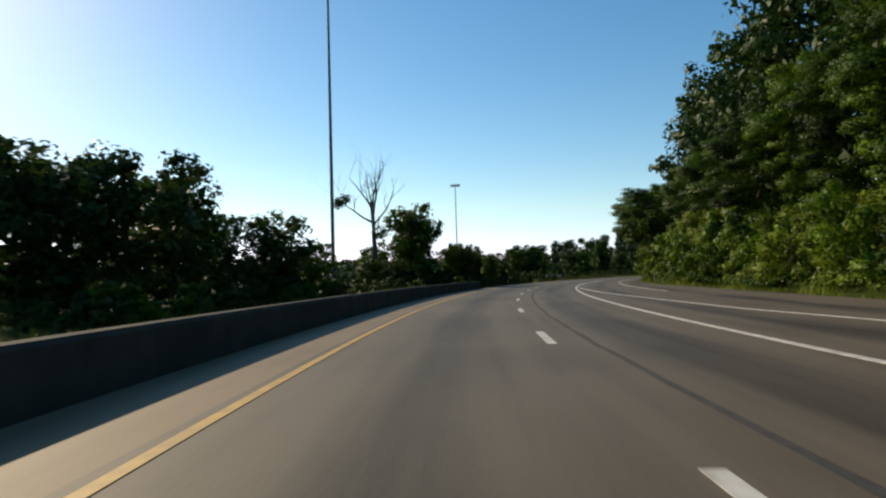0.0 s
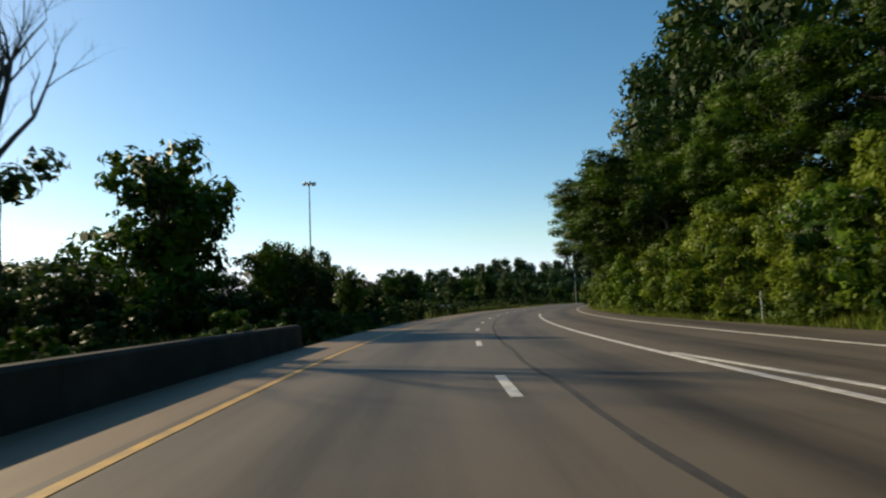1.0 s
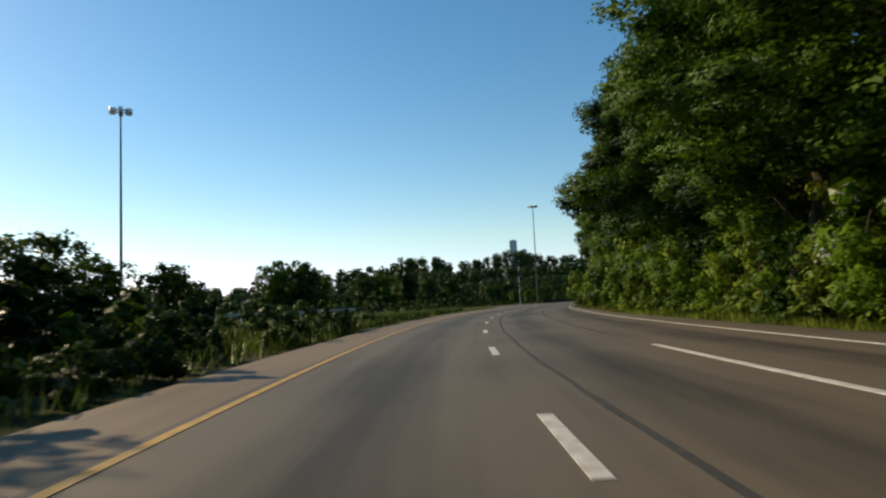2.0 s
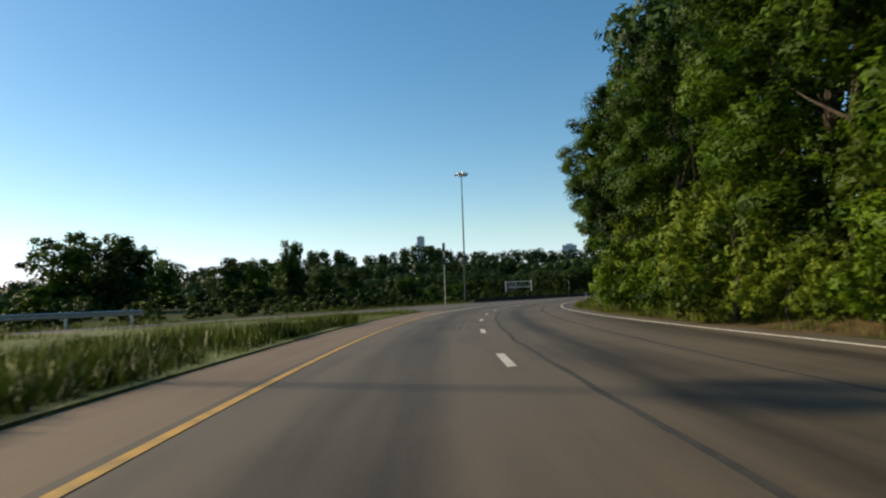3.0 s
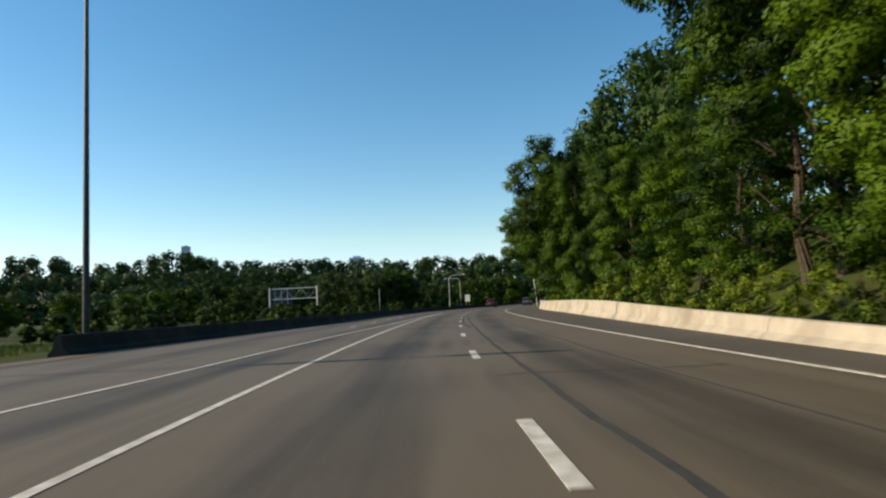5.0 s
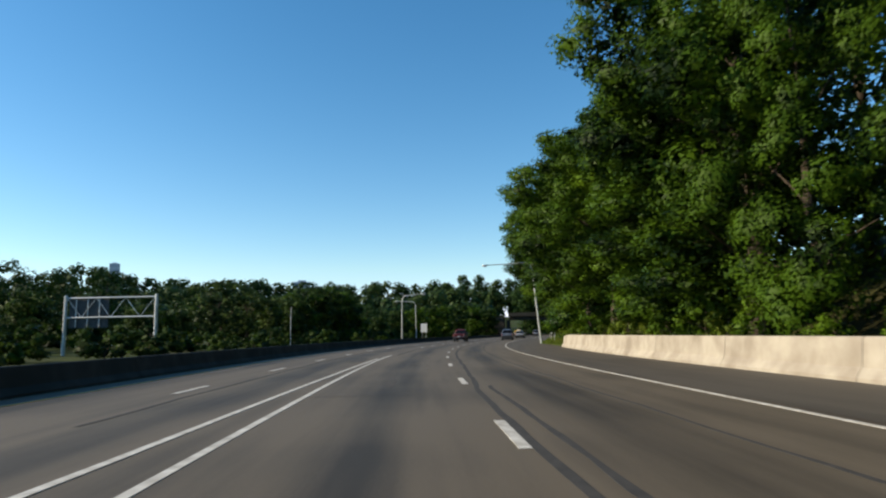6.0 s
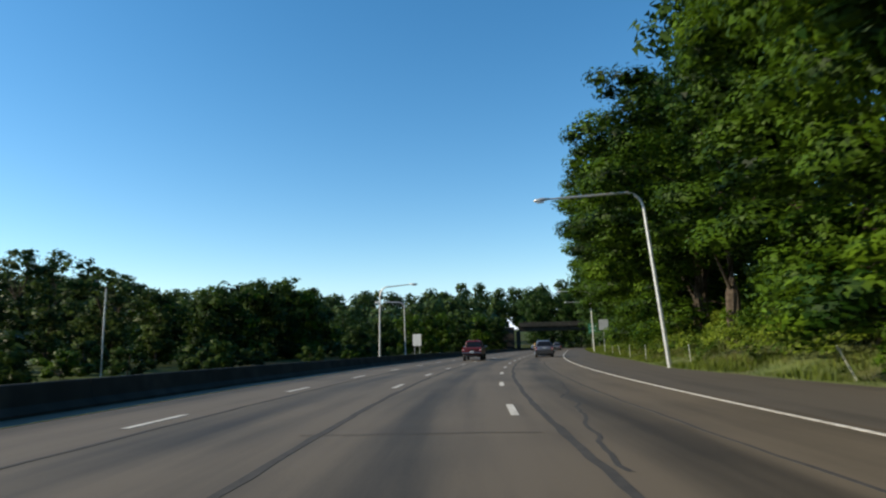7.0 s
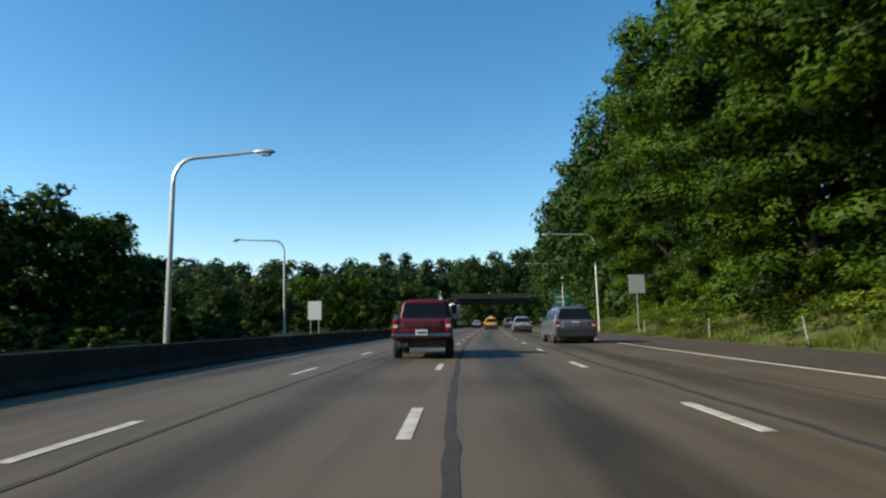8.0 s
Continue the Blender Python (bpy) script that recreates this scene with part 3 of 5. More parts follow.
def triangles(name, v, mat):
    """A mesh of loose triangles from an array of their corners."""
    count = len(v) // 3
    me = bpy.data.meshes.new(name)
    me.vertices.add(len(v))
    me.vertices.foreach_set("co", v.ravel())
    me.loops.add(count * 3)
    me.loops.foreach_set("vertex_index", np.arange(count * 3))
    me.polygons.add(count)
    me.polygons.foreach_set("loop_start", np.arange(count) * 3)
    me.polygons.foreach_set("loop_total", np.full(count, 3))
    me.polygons.foreach_set("use_smooth", np.ones(count, bool))
    me.update(calc_edges=True)
    me.materials.append(mat)
    return me


def leaf_part(name, parent, *args, **more):
    ob = new(name, leaf_mesh(name, *args, **more))
    ob.parent = parent
    return ob


def crown_clumps(rng, height, low, wide, lobes, top=0.5, solid=False):
    """Lobes of foliage round a stem, each a lump of smaller clumps: an uneven crown with deep gaps."""
    out = []
    for i in range(lobes):
        u = low + (1 - low) * (i + rng.random()) / lobes
        f = (u - low) / (1 - low)
        swell = max(0.28, min(1.0, 0.45 + 1.6 * f, 1.15 - top * f**1.6))
        a, r = i * 2.4 + rng.uniform(-0.5, 0.5), wide * swell * (rng.uniform(0.05, 0.85) if solid else rng.uniform(0.50, 0.92))
        cx, cy, cz = math.cos(a) * r, math.sin(a) * r, height * u * (0.84 if solid else 0.95)
        big = wide * (rng.uniform(0.30, 0.44) if solid else rng.uniform(0.24, 0.42))
        out.append((cx, cy, max(0.5, cz), big * 0.8, cx * 0.9, cy * 0.9, cz - big * 0.2))
        for _ in range(rng.randint(4, 7)):
            w = Vector((rng.gauss(0, 1), rng.gauss(0, 1), rng.gauss(0, 1))).normalized() * big * 0.75
            out.append((cx + w.x, cy + w.y, max(0.4, cz + w.z * 0.8), big * rng.uniform(0.30, 0.55), cx * 0.9, cy * 0.9, cz - big * 0.2))
    return out


def limbs_mesh(rng, height, clumps, trunk, count, lean=0.0):
    bm = bmesh.new()
    bend = [(rng.gauss(0, 0.12) + lean * k, rng.gauss(0, 0.12), height * k / 6) for k in range(6)]
    bend[0] = (0, 0, -0.4)
    tube(bm, bend, [trunk * (1.25 - 0.19 * k) for k in range(6)], 9)
    for c in rng.sample(clumps, min(count, len(clumps))):
        k = min(4, max(1, int(c[2] / height * 5)))
        a = Vector(bend[k])
        e = Vector(c[:3])
        m = a.lerp(e, 0.5) + Vector((rng.gauss(0, 0.2), rng.gauss(0, 0.2), 0.25))
        tube(bm, [a, m, e], [trunk * 0.34, trunk * 0.18, trunk * 0.05], 5)
    return bm


def tree_proto(name, label, seed, height, low, wide, lobes, leaves, size, mat, trunk=0.2, top=0.5, limbs=14, group="roadside trees", category="tree", inner=0.62, solid=False, front=0.0, shift=0.0, girth=1.0, tall=1.0):
    rng = random.Random(seed)
    ob = thing(name, label, category, group)
    clumps = crown_clumps(rng, height, low, wide, lobes, top, solid)
    clumps = [(x - shift * z / height, y, z, r, lx - shift * z / height, ly, lz) for x, y, z, r, lx, ly, lz in clumps]
    part("trunk", limbs_mesh(rng, height, clumps, trunk, limbs), BARK, ob)
    leaf_part("crown", ob, clumps, leaves, size, seed, mat, inner=inner, front=front)
    return [ob, False, max(c[2] + c[3] * 0.8 for c in clumps) if solid else height, girth, tall]


def plant(proto, s, d, height, turn=0.0, z=None, stretch=1.0, facing=False):
    """Stands a tree of that height at a place: the first time the built one, then copies."""
    ob, used, h, girth, tall = proto
    k = height / h
    p = spot(s, d)
    p.z = height_at(s, d) if z is None else z
    size = Matrix.Diagonal((k * stretch * girth, k * stretch * girth, k * tall, 1))
    m = Matrix.Translation(p) @ Matrix.Rotation(radians(turn) - (heading(s) if facing else 0.0), 4, "Z")
    if used:
        return copy_thing(ob, m @ size @ Matrix.Diagonal((*ob.scale, 1)).inverted())
    proto[1] = True
    ob.matrix_world = m @ size
    return ob


_wall_label = "tall leafy roadside tree on the wooded bank"
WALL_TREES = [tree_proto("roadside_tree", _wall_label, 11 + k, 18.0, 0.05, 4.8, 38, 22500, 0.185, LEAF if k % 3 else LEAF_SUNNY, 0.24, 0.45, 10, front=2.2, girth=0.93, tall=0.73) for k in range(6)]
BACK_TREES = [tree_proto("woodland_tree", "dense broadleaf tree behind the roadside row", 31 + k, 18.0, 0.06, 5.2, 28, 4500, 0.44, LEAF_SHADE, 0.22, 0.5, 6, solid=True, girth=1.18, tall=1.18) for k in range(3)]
SHRUBS = [tree_proto("shrub", "sunlit leafy shrub at the foot of the bank", 41 + k, 2.6, 0.12, 1.7, 12, 1800, 0.15, VINE if k % 2 == 0 else LEAF_SUNNY, 0.05, 0.4, 4, "roadside shrubs", "shrub", girth=0.97, tall=0.97) for k in range(4)]
TALL_SHRUBS = [tree_proto("tall_shrub", "tall bright green shrub tangled with vines on the bank", 45 + k, 4.2, 0.04, 2.2, 18, 4000, 0.165, VINE, 0.06, 0.4, 4, "tall roadside shrubs", "shrub", solid=True) for k in range(2)]
LEFT_TREES = [tree_proto("field_tree", "dark leafy tree standing against the sun", 51 + k, 7.0, 0.04, 3.0, 30, 5400, 0.25, LEAF_DARK if k % 4 else LEAF, 0.14, 0.5, 6, "trees beyond the median", inner=0.5, solid=True) for k in range(5)]
LEFT_SHRUBS = [tree_proto("bush", "dense dark green bush beside the highway", 61 + k, 2.4, 0.02, 1.8, 10, 1300, 0.25, LEAF_DARK if k else LEAF, 0.05, 0.4, 5, "bushes beside the shoulder", "bush", girth=0.62, tall=0.60) for k in range(3)]
THIN_TREES = [tree_proto("slender_tree", "slender tree with a thin open crown", 71 + k, 7.0, 0.25, 1.8, 16, 2000, 0.19, LEAF_THIN, 0.07, 0.3, 12, "trees beyond the median", inner=0.4, solid=True) for k in range(2)]

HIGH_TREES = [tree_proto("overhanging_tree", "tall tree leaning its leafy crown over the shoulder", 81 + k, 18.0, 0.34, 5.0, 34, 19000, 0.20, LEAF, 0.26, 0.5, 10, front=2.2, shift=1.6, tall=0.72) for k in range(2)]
for _k, (_s, _off, _h) in enumerate(((87, 3.7, 13.0), (93.5, 3.3, 13.8), (100, 2.9, 15), (157, 4.3, 15.5), (199, 4.4, 24), (257, 1.8, 17.6), (265, 1.6, 19), (286, 4.0, 19.5), (293, 3.6, 20.5), (300, 3.6, 20), (309, 3.8, 21), (318, 4.6, 23), (326, 5.0, 23), (240, 2.6, 21))):
    plant(HIGH_TREES[_k % 2], _s, pave_right(_s) + _off, _h, (-18, 12, 25, -8)[_k % 4], stretch=18 / _h * (0.78 if 140 < _s < 200 else 1.25 if _s > 285 else 1.0), facing=True)

FRONT_HEIGHT = ((-10, 12.4), (30, 13.4), (45, 14.0), (60, 13.2), (78, 12.8), (95, 15), (110, 18), (150, 18.5), (180, 18.5), (198, 15), (208, 9.5), (222, 13), (232, 18), (242, 20.5), (300, 22), (340, 21), (430, 18), (520, 16))
rng = random.Random(3)
s = 12.0
while s < 511:
    h = at(FRONT_HEIGHT, s) * rng.uniform(0.86, 1.08)
    wide = 1.5 if 242 < s < 272 or 288 < s < 325 else 1.3 if s > 238 else (0.72 if 160 < s else (0.82 if s > 135 else (1.15 if 104 < s < 130 else 1.0)))
    back = 4.4 if s < 62 else (4.0 if s < 100 else 1.6) if s < 108 else (1.6 if 135 < s < 230 else (2.4 if 274 < s < 290 else 1.5 if 290 <= s < 318 else 3.2 if 318 <= s < 350 else (1.4 if 242 < s < 274 else (1.1 if 108 < s <= 135 else 0.0))))
    if 275 < s < 289:
        pass
    elif s < 350:
        plant(WALL_TREES[rng.randrange(6)], s, pave_right(s) + back + rng.uniform(2.2, 3.6), h, rng.uniform(-35, 35), stretch=rng.uniform(0.9, 1.1) * wide * 18 / max(h, 13), facing=True)
    else:
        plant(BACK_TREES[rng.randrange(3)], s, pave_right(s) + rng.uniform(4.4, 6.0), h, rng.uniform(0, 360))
    s += rng.uniform(4.9, 6.3) if s < 350 else 6.5
s = 10.0
while s < 511:
    h = at(FRONT_HEIGHT, s) * rng.uniform(0.95, 1.15) + (2.5 if s < 100 else 1.0)
    h *= 0.74 if 225 < s < 282 else 1.0
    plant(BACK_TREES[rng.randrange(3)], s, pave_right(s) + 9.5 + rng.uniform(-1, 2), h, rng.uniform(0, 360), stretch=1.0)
    s += rng.uniform(5.5, 7.5) if s < 240 else 9.0
s = 14.0
while s < 400:
    if not 168 < s < 184:
        bank = s < 150
        tall = rng.uniform(1.6, 3.4) if bank else rng.uniform(1.0, 2.2)
        off = rng.uniform(0.9, 2.2) if bank else (rng.uniform(1.2, 2.6) if s < 268 else rng.uniform(3.8, 5.2))
        plant(SHRUBS[rng.randrange(4)], s, pave_right(s) + off, tall, rng.uniform(0, 360))
    s += rng.uniform(1.7, 2.7) if s < 160 else rng.uniform(2.4, 3.8)
s = 16.0
while s < 150:
    plant(TALL_SHRUBS[rng.randrange(2)], s, pave_right(s) + rng.uniform(2.4, 4.0), rng.uniform(2.8, 4.4), rng.uniform(0, 360))
    s += rng.uniform(2.4, 3.4)

s = 62.0
while s < 108:
    plant(TALL_SHRUBS[rng.randrange(2)], s, pave_right(s) + rng.uniform(3.8, 5.4), rng.uniform(3.2, 5.0), rng.uniform(0, 360))
    s += rng.uniform(2.4, 3.4)
s = 290.0
while s < 346:
    plant(SHRUBS[2 * rng.randrange(2)], s, pave_right(s) + rng.uniform(3.6, 5.4), rng.uniform(0.9, 1.7), rng.uniform(0, 360), stretch=1.2)
    s += rng.uniform(1.3, 2.2)

BLOOM = tree_proto("flowering_shrub", "shrub with pale blossom on the bank", 47, 3.0, 0.2, 1.6, 9, 1500, 0.24, LEAF_SUNNY, 0.05, 0.4, 6, "flowering shrubs", "shrub")
leaf_part("blossom", BLOOM[0], crown_clumps(random.Random(47), 3.0, 0.2, 1.75, 9, 0.4), 420, 0.11, 48, BLOSSOM)["kind"] = "stuff"
for s, off, h in ((51, 2.4, 3.4), (55, 3.2, 3.8), (63, 2.2, 3.2), (66, 3.0, 3.6), (96, 2.2, 3.0)):
    plant(BLOOM, s, pave_right(s) + off, h, rng.uniform(0, 360))

# left of the shoulder, up to the open field
rng = random.Random(12)
for s, d, h in ((24, -15.5, 4.2), (30, -15, 5.5), (33, -16.5, 6.2), (36, -15.5, 6.6), (41, -16.5, 6.9), (46, -17.5, 5.3), (52, -17.5, 2.6), (58, -18, 2.6), (38, -10.4, 4.0), (43, -10.6, 3.0), (61, -13, 2.7), (64, -12.2, 2.7), (66, -15, 2.9), (68.5, -16, 3.4), (71.5, -13.4, 8.3), (75, -14.2, 7.7), (78, -16.5, 7.0),
                (77, -10.8, 4.5), (78.8, -11.0, 4.8), (80.6, -10.8, 4.7), (82.5, -10.8, 4.6), (84.6, -10.8, 4.1), (86.8, -9.4, 3.8), (92, -13.5, 4.6), (91, -10.8, 2.5), (96, -12, 3.4), (101, -13.5, 3.5), (107, -14, 3.6), (115, -17.5, 3.4), (30, -22, 6), (46, -24, 5.4), (62, -26, 3.0), (84, -24, 5), (98, -24, 4.6)):
    plant(LEFT_TREES[rng.randrange(5)], s, d, h, rng.uniform(0, 360), stretch=rng.uniform(0.95, 1.1) * min(1.3, 6.8 / h) * (0.66 if 76 < s < 87 else 1.2 if 64 < s < 73 else 1.0))
s = 12.0
while s < 118:
    plant(LEFT_SHRUBS[rng.randrange(3)], s, pave_left(s) - (rng.uniform(3.4, 5.2) if s < 60 else rng.uniform(0.9, 2.0)), rng.uniform(1.0, 1.9) if s < 60 else rng.uniform(1.0, 2.2), rng.uniform(0, 360))
    plant(LEFT_SHRUBS[rng.randrange(3)], s + 1, pave_left(s) - rng.uniform(5.5, 8.0), rng.uniform(0.9, 1.8) if s < 58 else rng.uniform(1.8, 3.2), rng.uniform(0, 360))
    s += rng.uniform(1.6, 2.5)
# around and beyond the field
for s, d, h in ((168, -46, 8.0), (174, -47, 9.4), (179, -49, 8.8), (190, -56, 7.8), (202, -54, 8.3), (209, -55, 8.5), (224, -60, 8.0), (234, -58, 8.2), (244, -58, 8.4), (203, -24, 3.9), (206, -25, 4.4), (209, -25.5, 4.2), (216, -27, 2.6), (222, -30, 2.8), (229, -30, 3.2), (237, -30, 3.2), (244, -31, 3.6), (251, -32, 4.2),
                (258, -32, 4.8), (264, -32, 4.8), (270, -31, 5.0), (276, -31, 4.2), (282, -32, 4.0), (287, -33, 4.2), (298, -32, 4.6), (304, -31, 6.0), (310, -30, 7.4), (315, -31, 8.6), (321, -31, 9.4), (327, -32, 10.2), (331.5, -31, 10.0), (336, -31.5, 9.6), (341, -31, 7.4), (346, -31, 5.8),
                (354, -30, 6.0), (363, -28, 8.0), (373, -26, 9.0), (384, -25, 9.9), (396, -24, 10.8), (410, -23, 11.6), (425, -20, 12), (432, -17, 11), (440, -17, 11)):
    plant(LEFT_TREES[rng.choice((0, 4)) if 200 < s < 262 and d > -40 else rng.randrange(5)], s, d, h * (0.88 if s > 345 else 1.0), rng.uniform(0, 360), stretch=rng.uniform(1.0, 1.25))
for k in range(22):
    plant(BACK_TREES[rng.randrange(3)], 262 + k * 8.2, (-40 if k < 12 else -34) - rng.uniform(0, 3), rng.uniform(6.0, 7.5), rng.uniform(0, 360), stretch=1.5)
for k in range(7):
    plant(BACK_TREES[k % 3], 519, -16 + 3.8 * k, 20.5, 50 * k, stretch=1.0)
for k in range(26):
    plant(LEFT_SHRUBS[rng.randrange(3)], 150 + k * 5.4, -44 - rng.uniform(0, 14) + (10 if k > 16 else 0), rng.uniform(3.2, 5.2), rng.uniform(0, 360), stretch=1.4)
plant(LEFT_TREES[0], 217, -53, 12.4, 40, stretch=0.5)
plant(LEFT_TREES[2], 217.8, -53.5, 9.0, 140, stretch=0.8)
for s, d, h in ((284, -28, 6.6), (287, -28.5, 7.6), (290.5, -29.5, 8.0), (294, -29, 7.4), (297, -30, 7.4), (301, -29, 7.0)):
    plant(THIN_TREES[rng.randrange(2)], s, d, h, rng.uniform(0, 360), stretch=1.35)
s = 176.0
while s < 340:
    plant(LEFT_SHRUBS[rng.randrange(3)], s, min(ramp_left(s), -9) - rng.uniform(7.0, 14.0), rng.uniform(1.6, 3.0), rng.uniform(0, 360), stretch=1.2)
    s += rng.uniform(2.0, 3.2)
s = 118.0
while s < 202:
    for near, far, low, high in ((3.0, 5.5, 0.8, 1.3), (6.0, 10.0, 1.2, 2.0), (11.0, 18.0, 1.8, 2.8)):
        plant(LEFT_SHRUBS[rng.randrange(3)], s, min(ramp_left(s), -13) - rng.uniform(near, far), rng.uniform(low, high), rng.uniform(0, 360), stretch=1.35)
    s += rng.uniform(2.2, 3.4)


def dead_tree(s, d, height):
    """A bare, many-forked dead tree with one tuft of leaves left on a bough."""
    rng = random.Random(8)
    ob = thing("dead_tree", "bare grey dead tree with forked boughs", "tree")
    bm = bmesh.new()

    def bough(a, way, length, radius, depth):
        pts, radii, p, w = [a], [radius], Vector(a), Vector(way).normalized()
        for k in range(4):
            w = (w + Vector((rng.gauss(0, 0.16), rng.gauss(0, 0.16), 0.06))).normalized()
            p = p + w * length / 4
            pts.append(p.copy())
            radii.append(radius * (1 - 0.2 * (k + 1)))
        tube(bm, pts, radii, 6, False)
        if depth:
            for _ in range(3 if depth > 1 else 4):
                k = rng.randint(1, 4)
                side = Vector((rng.gauss(0, 1), rng.gauss(0, 1), rng.uniform(0.1, 1.0))).normalized()
                bough(pts[k], (w + side * 0.95), length * rng.uniform(0.42, 0.68), radii[k] * 0.7, depth - 1)

    tube(bm, [(0, 0, -0.4), (0.1, 0, 2.0), (0.0, 0.1, 3.8), (-0.05, 0.1, 5.4), (-0.2, 0.05, 6.8)], [0.27, 0.22, 0.18, 0.14, 0.09], 9)
    for way, length, r, z in (((-0.15, 0, 1), 3.2, 0.085, 6.7), ((0.2, 0.1, 1), 3.4, 0.09, 5.6), ((-0.95, 0.15, 0.5), 3.6, 0.10, 5.2), ((0.85, 0, 0.7), 3.2, 0.085, 5.0), ((-0.45, -0.2, 1), 3.3, 0.09, 5.9), ((0.5, 0.25, 0.9), 3.0, 0.08, 6.3), ((-0.7, 0.3, 0.9), 2.6, 0.07, 6.5), ((0.6, -0.3, 0.5), 2.4, 0.06, 3.9)):
        bough((-0.02, 0.06, z), way, length, r, 3)
    part("trunk", bm, DEAD_BARK, ob)
    leaf_part("leaf_tuft", ob, [(-3.3, 0.7, 7.0, 0.7), (-2.6, 0.5, 7.2, 0.6), (0.6, 0, 4.4, 0.7), (1.3, 0.2, 4.9, 0.6)], 420, 0.22, 9, LEAF_DARK)["kind"] = "stuff"
    k = height / 9.6
    ob.matrix_world = Matrix.Translation(spot(s, d, height_at(s, d))) @ Matrix.Rotation(radians(-20), 4, "Z") @ Matrix.Scale(k, 4)


dead_tree(63.1, -13.8, 10.6)


def far_woods():
    """The wooded hills that close the view, as one canopy."""
    rng = random.Random(21)
    clumps = []
    rise = ((-80, 1.8), (-12, 2.8), (-2, 4.2), (8, 5.0), (18, 5.5), (25, 5.5), (35, 5.2), (44, 4.8), (50, 5.0), (58, 5.4), (70, 5.3), (90, 5.4), (150, 5.0))
    for ring, (radius, share) in enumerate(((235, 0.6), (300, 0.82), (370, 1.0))):
        az = -80.0
        while az < 150:
            a = radians(az + rng.uniform(-0.5, 0.5))
            r = radius * rng.uniform(0.95, 1.05)
            x, y = 128 + r * math.sin(a), 196 + r * math.cos(a)
            k = int(np.argmin((LINE_X - x) ** 2 + (LINE_Y - y) ** 2))
            away = math.hypot(LINE_X[k] - x, LINE_Y[k] - y)
            top = math.tan(radians(at(rise, az))) * radius * share * 1.10 * (0.95 + 0.16 * noise.noise((az * 0.16, ring * 7.0, 0))) * rng.uniform(0.95, 1.04)
            if away > 26 and not (az > 78 and ring == 0):
                big = rng.uniform(3.6, 5.6)
                z = top - big * 0.8
                while z > (-2 if ring == 0 else top * 0.42):
                    clumps.append((x + rng.gauss(0, 1.5), y + rng.gauss(0, 1.5), z, big))
                    z -= big * 1.0
            az += 0.75
    ob = new("far_woods", leaf_mesh("far_woods", clumps, 250000, 1.8, 5, LEAF_FAR, slim=0.9))
    tagged(ob, "wooded hills in the hazy distance", "woods", kind="stuff")


far_woods()


def grass_field(name, label, patches, count, size, seed, mat, slim=1.0):
    """Upright blades and seed stalks scattered over stretches (s0, s1, d-from, d-to) of ground."""
    rs = np.random.RandomState(seed)
    area = np.array([(b - a) * 3.0 for a, b, *_ in patches])
    pick = rs.choice(len(patches), count, p=area / area.sum())
    u, v = rs.uniform(size=count), rs.uniform(size=count)
    s = np.array([patches[k][0] + (patches[k][1] - patches[k][0]) * q for k, q in zip(pick, u)])
    d = np.array([patches[k][2](a) + (patches[k][3](a) - patches[k][2](a)) * q for k, a, q in zip(pick, s, v)])
    a = np.interp(s, RUN, HEADING)
    x, y = np.interp(s, RUN, LINE_X) + d * np.cos(a), np.interp(s, RUN, LINE_Y) - d * np.sin(a)
    z = surface(x, y)
    z = np.maximum(z, -0.05)
    tall = size * rs.uniform(0.45, 1.3, count) * (0.7 + 0.6 * np.array([noise.noise((p * 0.3, q * 0.3, 2)) for p, q in zip(x, y)]).clip(-0.5, 1))
    turn, lean = rs.uniform(0, 2 * np.pi, count), rs.normal(0, 0.22, (count, 2))
    w = tall * rs.uniform(0.05, 0.14, count) * slim
    px, py = np.cos(turn) * w, np.sin(turn) * w
    vv = np.zeros((count, 3, 3))
    vv[:, 0] = np.stack([x - px, y - py, z - 0.05], 1)
    vv[:, 1] = np.stack([x + px, y + py, z - 0.05], 1)
    vv[:, 2] = np.stack([x + lean[:, 0] * tall * 1.4, y + lean[:, 1] * tall * 1.4, z + tall], 1)
    me = triangles(name, vv.reshape(-1, 3), mat)
    bend = np.concatenate([rs.normal(0, 0.35, (count, 2)), np.ones((count, 1))], 1)
    bend /= np.linalg.norm(bend, axis=1)[:, None]
    me.normals_split_custom_set(np.repeat(bend, 3, axis=0).tolist())
    tagged(new(name, me), label, "grass", kind="stuff")


_bm = bmesh.new()
_rows = [[_bm.verts.new(spot(_s, pave_right(_s) - 0.03 + 5.0 * _k / 8, max(0.0, height_at(_s, pave_right(_s) + 5.0 * _k / 8) + 0.03 - 0.3 * (_k == 8)) + 0.05 * noise.noise((_s * 0.8, _k * 0.9, 0)) * (_k > 0))) for _k in range(9)] for _s in np.linspace(262, 350, 89)]
for _a, _b in zip(_rows, _rows[1:]):
    for _k in range(8):
        _bm.faces.new((_a[_k], _a[_k + 1], _b[_k + 1], _b[_k]))
tagged(mesh_object("turf_verge", _bm, MEADOW, smooth=True), "sunlit green turf between shoulder and trees", "grass", kind="structure")
grass_field("verge_grass", "long green grass on the verge below the trees", [(14, 168, lambda s: pave_right(s) + 0.15, lambda s: pave_right(s) + 2.2), (150, 186, lambda s: pave_right(s) + 0.1, lambda s: pave_right(s) + 5.5), (266, 345, lambda s: pave_right(s) + 0.05, lambda s: pave_right(s) + 5.6), (266, 345, lambda s: pave_right(s) + 0.05, lambda s: pave_right(s) + 3.0), (345, 430, lambda s: pave_right(s) + 0.1, lambda s: pave_right(s) + 3.0)], 130000, 0.34, 1, GRASS, 0.5)
